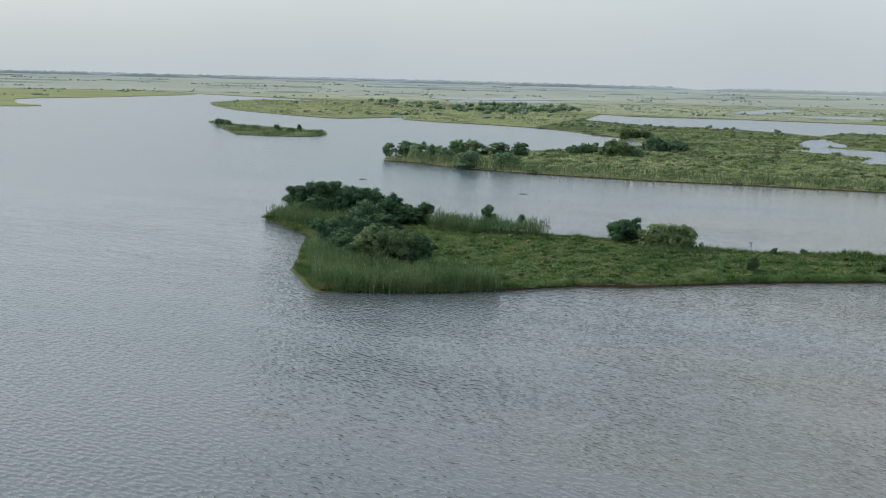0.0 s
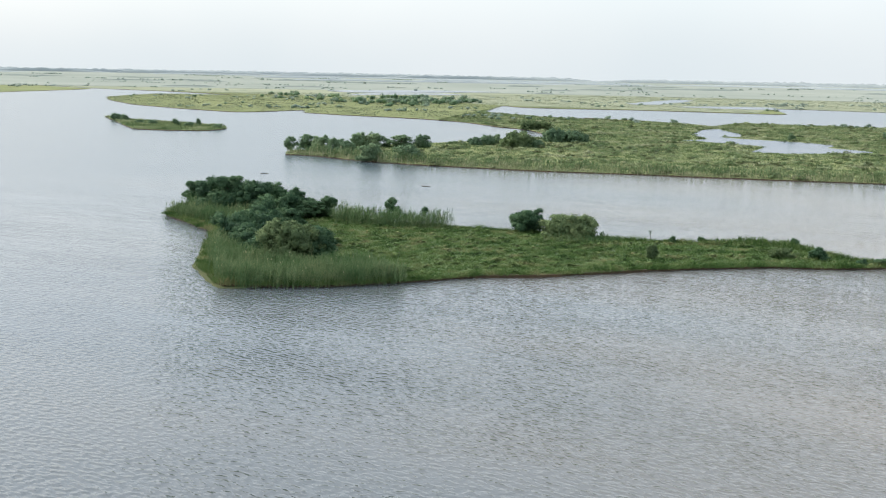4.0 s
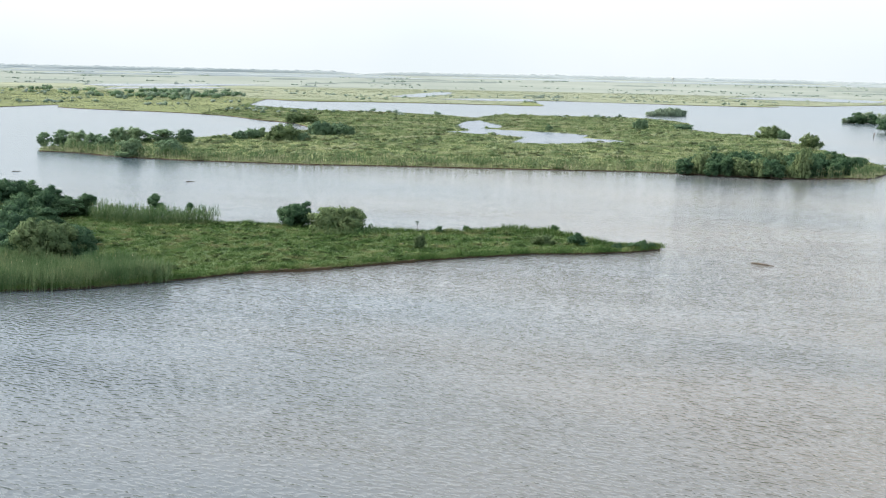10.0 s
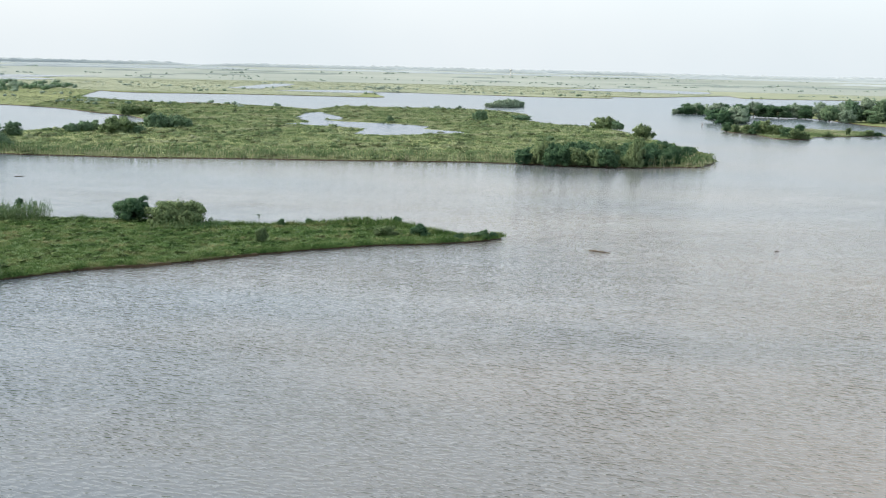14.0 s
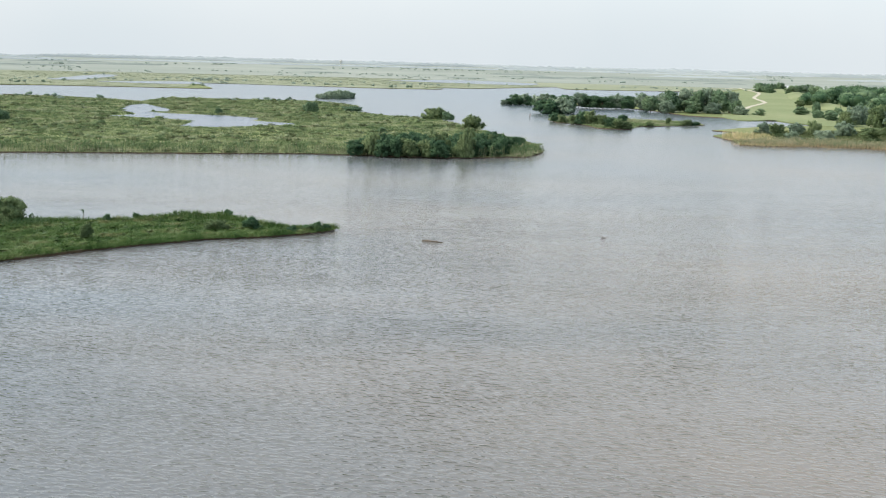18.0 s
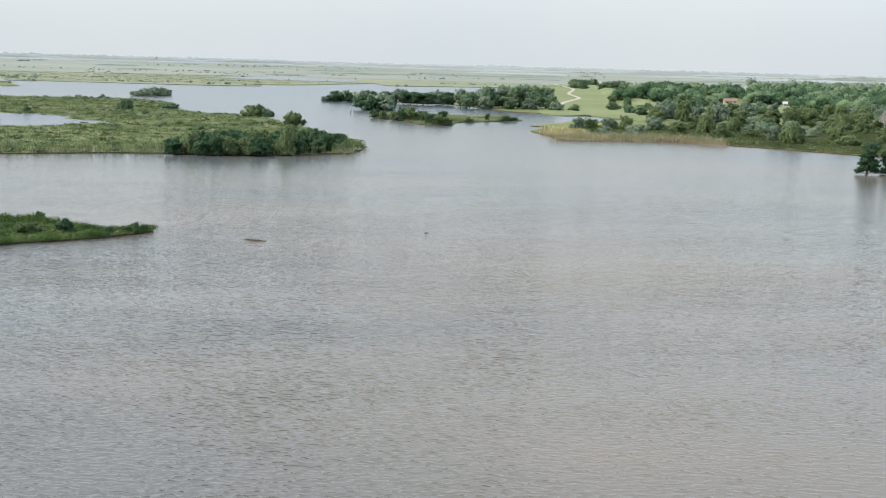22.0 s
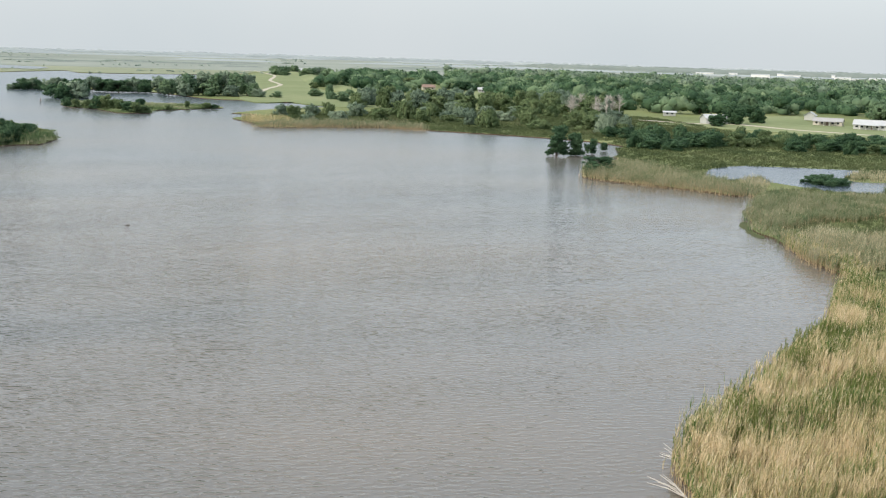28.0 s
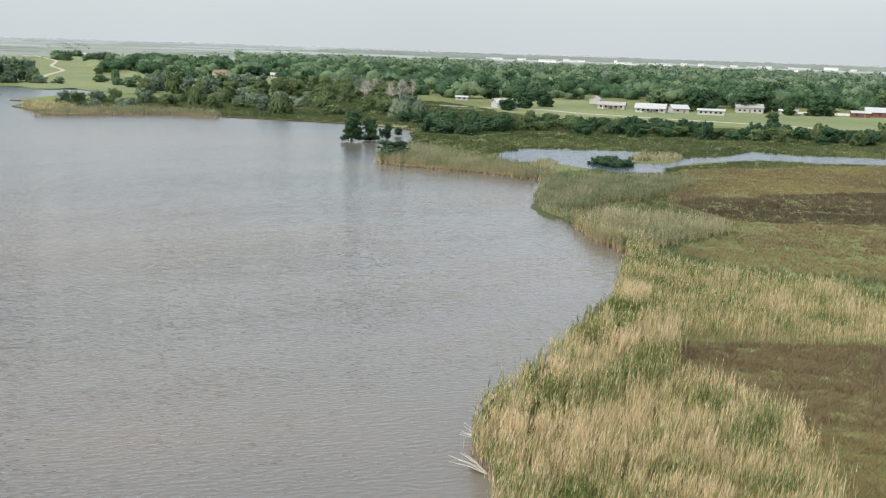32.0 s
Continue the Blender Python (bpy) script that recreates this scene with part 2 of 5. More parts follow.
UPPER_BAY = [(218, 770), (193, 801), (146, 848), (124, 896), (108, 939), (125, 1026), (146, 1114), (155, 1084), (183, 1062), (254, 1056), (294, 1040), (348, 1013), (380, 1009), (423, 1168), (471, 1186), (519, 1149), (446, 1178), (488, 1175), (507, 1145), (564, 1076), (643, 1048), (642, 1115), (715, 1093), (886, 1184), (844, 1095), (932, 1070), (1037, 1044), (1020, 1003)]
EAST_SHORE = [(964, 980), (866, 922), (747, 857), (660, 817), (560, 762), (546, 702), (553, 672), (554, 636), (525, 559), (535, 527), (537, 499), (551, 544), (545, 516), (554, 482), (520, 455), (475, 450), (421, 430), (422, 414), (389, 397), (374, 369), (357, 350), (366, 340), (384, 336), (401, 320), (410, 310), (406, 295), (411, 271), (413, 242), (409, 217), (398, 202), (388, 201), (380, 196), (372, 189), (352, 182), (346, 176), (322, 172), (300, 165), (286, 157), (282, 149), (281, 139), (279, 123), (276, 108)]
REED_SHORE = [(284, 109), (278, 104), (251, 94), (240, 92), (221, 83), (213, 76), (206, 71), (192, 62), (182, 53), (160, 47), (143.8, 43.2), (123.8, 40.7), (112.7, 39.9), (102.4, 39.0), (95.2, 38.3), (89.9, 37.6), (85.6, 36.5), (82.0, 35.2), (78.6, 32.4), (75.4, 30.3), (68.6, 27.2)]
BAY_SHORE = [(-347, 932), (-364, 1010), (-412, 1147), (-365, 1307), (-324, 1530), (-346, 1589), (-454, 1741), (-363, 1667), (-286, 1545), (-217, 1478), (-128, 1354), (-205, 1354), (-232, 1206), (-217, 1104), (-172, 978), (-124, 901), (-76, 850), (-35, 906), (-31, 863), (-13, 838), (23, 808), (57, 772), (76, 735), (86, 693), (100, 656), (103, 615), (98, 583), (72, 557), (54, 538), (36, 521), (3, 490), (-10, 473), (-23, 457)]
MARSH_POND = [(162, 572), (181, 591), (185, 630), (209, 688), (223, 703), (215, 636), (207, 612), (195, 612), (201, 596), (223, 573), (232, 547), (220, 529), (229, 510), (228, 498), (207, 492), (188, 483), (171, 492), (189, 528), (184, 546), (173, 561)]
REED_POND = [(309, 127), (317, 135), (338, 142), (355, 141), (363, 130), (372, 114), (374, 107), (345, 104), (336, 98), (341, 90), (361, 91), (375, 82), (403, 79), (400, 65), (412, 37), (416, 25), (388, 23), (384, 34), (375, 53), (371, 69), (353, 82), (337, 86), (321, 86), (310, 83), (304, 93), (309, 104), (314, 115)]
INLET = [(298, 117), (278, 108), (272, 104), (284, 105), (310, 114), (314, 120)]
ISLE_B = [(391, 525), (381, 505), (382, 485), (369, 455), (381, 445), (401, 464), (449, 468), (460, 482), (457, 503), (443, 526), (437, 550), (416, 551)]
# groves: x, y, height, width; and the outlines of reed beds, woods and fields
ISLAND_TREES = [(-33, 266, 6.2, 4.3), (-28, 260, 7.5, 6.2), (-24, 256, 8.2, 6.7), (-20, 254, 7.5, 6.1), (-16, 254, 7.1, 7.0), (-12, 254, 5.9, 4.4), (-9, 252, 3.9, 6.0), (-20, 214, 5.6, 6.3), (-16, 228, 4.2, 6.8), (-11, 190, 6.6, 7.2), (-8, 193, 6.2, 6.0), (-5, 193, 5.0, 5.3), (-12, 238, 3.4, 5.4), (-4, 254, 4.5, 3.4)]
ISLAND_SHRUBS = [(9, 249, 4.9, 3.3), (36, 234, 4.0, 6.3), (44, 228, 3.9, 9.3), (62, 220, 1.2, 1.5), (68, 221, 1.0, 1.9), (53, 201, 2.1, 1.8), (77, 202, 1.6, 3.4), (83, 201, 1.8, 3.0), (85, 218, 1.1, 2.2), (93.4, 194.6, 1.3, 2.4), (17, 258, 2.0, 1.7), (-9, 260, 2.6, 2.5), (88.5, 194.6, 0.9, 2.2), (91, 194.4, 1.1, 2.3), (95.3, 195.2, 0.8, 1.6)]
POINT_TREES = [(-22, 461, 5.3, 4.0), (-16, 468, 5.8, 5.4), (-10, 456, 5.7, 6.9), (-4, 450, 5.2, 6.4), (5, 488, 5.4, 6.5), (11, 488, 5.6, 5.8), (16, 488, 3.7, 3.3), (22, 485, 5.3, 7.9), (31, 489, 5.1, 5.6), (8, 405, 5.6, 6.6), (21, 407, 5.1, 8.2), (0, 444, 4.5, 5.5)]
MARSH_SHRUBS = [(55, 512, 3.4, 4.9), (61, 516, 4.2, 5.0), (66, 525, 4.3, 3.5), (73, 502, 6.1, 11.1), (79, 502, 3.2, 6.3), (101, 661, 4.8, 8.9), (109, 662, 4.5, 8.0), (95, 544, 5.8, 7.9), (104, 544, 5.0, 7.9), (109, 545, 3.7, 4.2), (323, 531, 5.6, 9.5), (324, 522, 4.4, 5.3), (296, 457, 5.7, 7.8), (288, 611, 5.2, 6.4), (316, 614, 2.6, 8.6), (239, 437, 2.6, 2.8), (225, 588, 3.0, 3.0)]
FAR_ISLE_TREES = [(388, 804, 3.0, 9), (396, 806, 4.6, 11), (404, 807, 5.4, 12), (411, 810, 5.0, 11), (418, 817, 4.4, 9)]
SMALL_ISLE_TREES = [(-132, 698, 3.7, 8.1), (-126, 686, 3.7, 4.7), (-111, 651, 2.5, 4.4), (-91, 642, 4.0, 3.7), (-79, 642, 4.0, 3.1), (-67, 616, 2.4, 5.9), (-82, 627, 2.7, 5.4), (-104, 648, 2.5, 5.6)]
RIVER_TREES = [(486, 708, 3.7, 3.3), (491, 708, 4.5, 4.1), (497, 708, 7.4, 6.6), (504, 709, 7.9, 7.5), (503, 700, 6.6, 4.9), (504, 692, 4.9, 5.7), (503, 683, 8.9, 7.3), (510, 683, 8.1, 5.7), (441, 593, 7.1, 10.6), (449, 593, 8.5, 12.8), (456, 593, 6.4, 6.4), (510, 667, 8.0, 9.6), (522, 667, 9.3, 9.7), (526, 659, 8.4, 8.8), (531, 651, 8.0, 10.4), (543, 651, 8.9, 8.9), (547, 643, 8.5, 8.0)]
RIVER_WOOD = [(552, 635, 11.2, 9.6), (534, 605, 10.0, 10.0), (544, 605, 11.6, 11.6), (547, 598, 13.9, 11.6), (557, 597, 15.2, 12.5), (560, 590, 14.4, 11.6), (570, 590, 16.0, 12.5), (574, 582, 15.2, 11.7), (583, 582, 14.9, 10.2), (575, 568, 8.9, 6.9), (573, 562, 5.4, 7.6), (583, 554, 4.2, 6.1), (536, 591, 7.6, 9.1), (549, 583, 8.0, 9.9), (563, 576, 6.9, 9.2)]
ISLET_SHRUBS = [(382, 509, 4.3, 6.1), (380, 499, 4.2, 5.4), (380, 489, 4.4, 6.5), (382, 484, 6.2, 7.6), (384, 479, 6.7, 8.8), (386, 474, 5.0, 7.0), (378, 457, 4.5, 6.8), (377, 448, 4.5, 7.8), (382, 448, 2.8, 5.0), (422, 500, 3.1, 6.2), (428, 470, 3.9, 3.0), (435, 464, 3.0, 6.1), (440, 463, 1.8, 4.3), (408, 462, 2.4, 4.7)]
COVE_TREES = [(340, 197, 10.2, 6.0), (347.5, 194, 7.4, 5.2), (359, 194, 5.4, 4.4), (373, 197, 2.8, 2.8), (292, 156, 5.2, 8.8)]
FIELD_TREES = [(565, 102, 5.8, 6.6), (680, 114, 8.2, 8.5), (693, 134, 12.8, 22.2), (684, 164, 12.1, 20.1), (624, 239, 9.6, 10.8), (600, 241, 10.5, 14.2), (570, 237, 5.9, 10.6), (658, 169, 5.2, 13.0), (692, 100, 11.3, 16.7)]
DEAD_TREES = [(528, 297, 12.1, 8.7), (512, 274, 12.8, 6.1), (537, 280, 12.7, 8.7)]
THICKET = [(175, 344), (180, 332), (204, 323), (226, 326), (243, 341), (241, 354), (218, 353), (199, 356)]
NORTH_GROVE = [(7, 1046), (52, 1018), (127, 1147), (141, 1276), (80, 1338), (13, 1232)]
NORTH_GROVE_B = [(-96, 1238), (-44, 1202), (2, 1059), (8, 1251), (-40, 1426), (-96, 1361)]
SHORE_WOOD = [(378, 360), (386, 350), (408, 341), (415, 322), (433, 306), (452, 280), (466, 247), (422, 209), (512, 254), (609, 324), (610, 378), (551, 393), (495, 396), (468, 410), (438, 414)]
SHORE_WOOD_B = [(528, 450), (533, 414), (554, 391), (593, 345), (594, 305), (679, 345), (683, 406), (643, 454), (604, 470), (572, 482)]
BELT = [(419, 223), (387, 191), (397, 176), (426, 165), (430, 155), (434, 134), (442, 114), (452, 95), (459, 75), (467, 42), (474, 17), (514, 19), (510, 47), (506, 83), (491, 127), (496, 163), (474, 181), (447, 186), (466, 220), (482, 250)]
LEVEE = [(532, 535), (543, 504), (550, 521), (523, 446), (589, 416), (794, 555), (739, 590), (717, 627), (933, 845), (1124, 1026), (1350, 1287), (935, 950)]
TRACK = [(1198, 1206), (1259, 1242), (1069, 1020), (895, 860), (799, 754), (708, 682), (638, 624)]
FIELD = [(558, 267), (608, 266), (688, 267), (737, 255), (659, 218), (650, 169), (737, 69), (758, 30), (517, 19), (545, 50), (538, 114), (548, 170), (549, 198), (550, 229)]
ROAD = [(581, 288), (580, 254), (596, 238), (578, 200), (571, 148), (569, 107), (558, 51), (552, 21)]
FOREST_NEAR = [(736, 667), (755, 586), (746, 517), (717, 408), (650, 322), (692, 265), (759, 259), (712, 185), (731, 122), (800, 31), (1985, 82), (1780, 300), (1587, 576), (1352, 720), (1232, 896), (1137, 950)]
FOREST_FAR = [(1048, 876), (1156, 840), (1294, 689), (1477, 536), (1653, 278), (1884, 78), (3650, 154), (3142, 531), (2338, 849), (1974, 1052), (1906, 1257), (1776, 1419)]
REED_ARM = [(171, 50), (171.7, 43), (164.4, 33), (164.8, 25.6), (165, 18), (160, 12.9), (158, 0), (146, 0), (139.3, 10.7), (133.2, 20.1), (128.9, 28.6), (127, 32), (137, 41)]
REED_LOBE = [(158, 47), (127.3, 32.3), (109, 27.5), (107.7, 26.4), (106.6, 20.8), (103.6, 18.2), (101, 17.4), (100.9, 14.7), (93.5, 11.7), (84, 8.9), (75, 8), (68, 27), (75, 30), (78, 32), (81, 35), (85, 36), (89, 37), (94, 38), (101, 38), (112, 39), (122, 40), (141, 42)]
REED_B = [(214.8, 75.2), (206, 70.5), (189.2, 62.2), (183.8, 56.5), (180.1, 52.7), (184.5, 51), (195.4, 49.2), (210.5, 44), (213, 44), (222, 56.3), (220, 67), (214, 74)]
REED_C = [(237.8, 90.5), (225.4, 83.4), (221, 80), (226, 77), (237.2, 77.1), (246.6, 71.4), (264.2, 69.9), (292.7, 70.5), (294, 77), (284, 87), (285, 101), (258, 97.4)]
REED_D = [(283, 155), (277, 137), (275, 121), (273, 106), (291, 116), (302, 134), (323, 156), (322, 167), (300, 164)]
REED_E = [(352, 347), (362, 336), (377, 330), (394, 315), (399, 294), (410, 304), (409, 327), (394, 345), (372, 355)]
REED_F = [(370, 365), (378, 351), (399, 374), (386, 387)]
ISLE_REEDS = [(-22, 195), (-20, 179), (-17, 172), (-11, 171), (-6, 172), (3, 174), (9, 176), (6, 184), (-2, 188), (-12, 186), (-18, 199), (-23, 215)]
TIP_REEDS = [(-38, 257), (-33, 248), (-26, 240), (-19, 242), (-16, 248), (-27, 264), (-35, 264)]
EDGE_REEDS = [(-3, 250), (-2, 245), (9, 238), (21, 236), (21, 241), (10, 246), (-1, 254)]
RIDGE = [(66, 219), (78, 221), (84, 218), (86, 211), (83, 210), (76, 216), (66, 216)]
GRASS_PATCH = [(37, 220), (46, 217), (53, 221), (51, 226), (42, 226)]
BROWN_MARSH = [(323, 83), (384, 34.5), (390, 5), (181, 2), (181.4, 14.8), (180, 28), (179.5, 36.4), (187, 47), (195, 48), (209, 43.7), (223, 44.7), (245, 64.8), (262, 69.4), (290, 70)]
RUSH_BAND = [(251, 66), (270, 56), (306, 27), (318, 5), (246, 5), (243.6, 20.8), (232.7, 37), (230, 47)]
BROWN_MARSH_B = [(127.3, 32.3), (128.9, 28.6), (133.2, 20.1), (139.3, 10.7), (145, -1), (80, -1), (75, 8), (84, 8.9), (93.5, 11.7), (100.9, 14.7), (101, 17.4), (103.6, 18.2), (106.6, 20.8), (107.7, 26.4), (109, 27.5)]
POND_ISLE = [(319, 107), (314, 103), (317, 95), (326, 98), (329, 106)]
REED_VINES = [[(93.9, 36.3), (101.2, 38.4), (105.5, 37.4), (100.1, 34.9), (89.2, 32.9), (87.9, 33.6)], [(113.7, 39.2), (129.4, 42.1), (139.6, 41.1), (140.0, 37.7), (124.9, 36.0), (113.8, 36.8)], [(71.6, 24.7), (78.0, 26.8), (77.5, 25.4), (72.2, 23.7)], [(117.6, 33.1), (119.3, 30.6), (112.7, 28.2), (98.7, 28.6), (103.7, 30.9)]]
REED_G = [(348, 104), (337, 98), (343, 90), (358, 91), (368, 96), (363, 104)]
LEVEE_GROVE = [(1188, 1140), (1271, 1135), (1277, 1051), (1213, 927), (1114, 851), (1106, 919), (1086, 1043)]
LAND = 0.35
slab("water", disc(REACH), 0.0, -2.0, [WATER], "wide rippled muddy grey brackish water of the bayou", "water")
rim = [(REACH * math.sin(radians(a)), REACH * math.cos(radians(a))) for a in range(170, -86, -2)]
coast = wobbled(MARSH_SHORE + UPPER_BAY + EAST_SHORE + REED_SHORE, 5.0, 1.3, 2.0, closed=False)
west = wobbled([(-2400, 900), (-900, 760)] + BAY_SHORE, 6.0, 1.8, 5.0, closed=False)
slab("ground", coast + [(52, -60), (30, -400)] + rim + west, LAND, -1.0, [MARSH, MUD], "flat green coastal marsh ground cut by bays", "ground")
slab("island_ground", wobbled(ISLAND, 2.0, 0.7, 3.0), LAND, -1.0, [ISLE_GRASS, MUD], "low grassy marsh island with a muddy waterline", "ground")
slab("small_island_ground", wobbled(SMALL_ISLE, 4.0, 1.5, 4.0), LAND, -1.0, [MARSH, MUD], "small far marsh island low in the water", "ground")
slab("wooded_isle_ground", wobbled(ISLE_B, 4.0, 1.5, 6.0), LAND, -1.0, [MARSH, MUD], "low shrubby islet in the river mouth", "ground")
slab("water_pond_1", wobbled(MARSH_POND, 4.0, 1.5, 7.0), LAND + 0.03, LAND - 0.1, [POND], "open shallow pond in the green marsh", "pond")
slab("water_pond_2", wobbled(REED_POND, 3.0, 0.8, 8.0), LAND + 0.03, LAND - 0.1, [POND], "blue-grey pond behind the reed banks", "pond")


# the open north plain, and beyond it the distance with haze in its colour
def sector(r1, r2, a1, a2, step=3):
    a = [a1 + (a2 - a1) * i / (int(abs(a2 - a1) / step)) for i in range(int(abs(a2 - a1) / step) + 1)]
    return [(-r1 * math.sin(radians(k)), r1 * math.cos(radians(k))) for k in a] + [(-r2 * math.sin(radians(k)), r2 * math.cos(radians(k))) for k in reversed(a)]


plain = [(-330, 1590), (-100, 1420), (60, 1300), (140, 1130), (250, 1070), (360, 1030), (430, 1180), (560, 1090), (650, 1060), (660, 1120), (730, 1110), (890, 1195), (860, 1110), (1040, 1060), (1330, 1300), (1500, 1500), (900, 2000), (300, 2200), (-600, 2100)]
slab("ground_north_plain", wobbled(plain, 12.0, 4.0, 12.0), LAND + 0.12, LAND - 0.2, [FAR_MARSH], "flat straw-green marsh plain beyond the upper bay, paled by painted haze", "ground")
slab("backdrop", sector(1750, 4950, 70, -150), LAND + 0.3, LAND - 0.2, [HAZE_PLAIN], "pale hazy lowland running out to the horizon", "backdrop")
POOLS = ([(-27, 1700), (127, 1860), (234, 1840), (85, 1640), (4, 1600)], [(298, 1260), (414, 1500), (435, 1480), (326, 1240)], 
                          [(778, 1407), (940, 1500), (966, 1448), (979, 1346), (884, 1240), (828, 1302)], [(326, 1180), (373, 1130), (414, 1135), (443, 1215), (376, 1215)], [(0, 1430), (50, 1500), (150, 1560), (130, 1650), (22, 1560)])
for k, pond in enumerate(POOLS):
    slab(f"water_pool_{k + 1}", wobbled(pond, 14.0, 6.0, 20.0 + k), LAND + (0.5 if max(q for _, q in pond) > 1700 else 0.25), LAND - 0.1, [WATER], "shallow open pool in the far marsh", "pond")

# ---- builders for plants ----
rng = np.random.default_rng(7)


def quick_mesh(name, verts, tris, mats, index=None, smooth=False, normals=None):
    me = bpy.data.meshes.new(name)
    verts, tris = np.asarray(verts, np.float32), np.asarray(tris, np.int32)
    me.vertices.add(len(verts))
    me.vertices.foreach_set("co", verts.ravel())
    me.loops.add(tris.size)
    me.loops.foreach_set("vertex_index", tris.ravel())
    me.polygons.add(len(tris))
    me.polygons.foreach_set("loop_start", np.arange(0, tris.size, 3, dtype=np.int32))
    for m in mats:
        me.materials.append(m)
    if index is not None:
        me.polygons.foreach_set("material_index", np.asarray(index, np.int32))
    if smooth:
        me.polygons.foreach_set("use_smooth", np.ones(len(tris), bool))
    me.update(calc_edges=True)
    if normals is not None:   # leaves shade like the rounded mass that they belong to
        me.polygons.foreach_set("use_smooth", np.ones(len(tris), bool))
        me.normals_split_custom_set_from_vertices(normals)
    return me


def inside(poly, pts):
    p, hit = np.asarray(poly, float), np.zeros(len(pts), bool)
    x, y = pts[:, 0], pts[:, 1]
    for (x1, y1), (x2, y2) in zip(p, np.roll(p, -1, 0)):
        if y1 != y2:
            hit ^= ((y1 > y) != (y2 > y)) & (x < (x2 - x1) * (y - y1) / (y2 - y1) + x1)
    return hit


def poly_area(poly):
    p = np.asarray(poly, float)
    q = np.roll(p, -1, 0)
    return abs(np.sum(p[:, 0] * q[:, 1] - q[:, 0] * p[:, 1])) / 2


def scatter(poly, density, avoid=()):
    p = np.asarray(poly, float)
    lo, hi = p.min(0), p.max(0)
    n = int(np.prod(hi - lo) * density)
    pts = rng.uniform(lo, hi, (n, 2))
    keep = inside(poly, pts)
    for a in avoid:
        keep &= ~inside(a, pts)
    return pts[keep]


def spread(poly, count, gap, seed=0, avoid=()):
    """Random points at least a gap apart."""
    r, p, out = random.Random(seed), np.asarray(poly, float), []
    lo, hi = p.min(0), p.max(0)
    for _ in range(count * 60):
        q = (r.uniform(lo[0], hi[0]), r.uniform(lo[1], hi[1]))
        if all((q[0] - a) ** 2 + (q[1] - b) ** 2 > gap * gap for a, b in out):
            one = np.array([q])
            if inside(poly, one)[0] and not any(inside(a, one)[0] for a in avoid):
                out.append(q)
                if len(out) == count:
                    break
    return out


def patchy(pts, size, seed):
    """Smooth random values 0..1 over the plan, from a few crossed waves."""
    r, v = np.random.default_rng(seed), np.zeros(len(pts))
    for _ in range(7):
        a, f, ph = r.uniform(0, 6.28), r.uniform(0.5, 1.6) / size, r.uniform(0, 6.28)
        v += np.sin((pts[:, 0] * np.cos(a) + pts[:, 1] * np.sin(a)) * f * 6.28 + ph)
    return np.clip(0.5 + v / 6, 0, 1)


WIND = np.array([0.75, -0.66])   # the reeds lean this way


def blades(pts, z, height, width, lean, per, spread_r):
    """Tufts of tapering blades: one triangle each."""
    n = len(pts) * per
    b = np.repeat(pts, per, 0) + rng.normal(0, spread_r, (n, 2))
    h = np.repeat(height, per) * rng.uniform(0.6, 1.1, n)
    a = rng.uniform(0, 6.28, n)
    side = np.stack([np.cos(a), np.sin(a)], 1) * (np.repeat(width, per) * rng.uniform(0.6, 1.2, n) / 2)[:, None]
    out = rng.normal(0, 1, (n, 2)) * (lean * h)[:, None] + WIND * (0.25 * lean * h)[:, None]
    v = np.empty((n, 3, 3))
    v[:, 0, :2], v[:, 1, :2], v[:, 2, :2] = b - side, b + side, b + out
    v[:, :2, 2], v[:, 2, 2] = z, z + h
    return v.reshape(-1, 3), np.arange(3 * n).reshape(-1, 3)


def grass(name, poly, density, height, width, mat, label, per=6, lean=0.35, clump=0.25, patch=6.0, avoid=(), z=None, pts=None):
    """A field of tufts, as stuff."""
    p = scatter(poly, density, avoid) if pts is None else pts
    k = 0.5 * patchy(p, patch, len(p)) + 0.5 * patchy(p, patch * 0.3, len(p) + 1)
    h = height * (0.3 + 1.3 * k ** 1.5)
    v, t = blades(p, LAND - 0.03 if z is None else z, h, np.full(len(p), width), lean, per, clump)
    return tagged(new(name, quick_mesh(name, v, t, [mat])), label, "grass", kind="stuff")


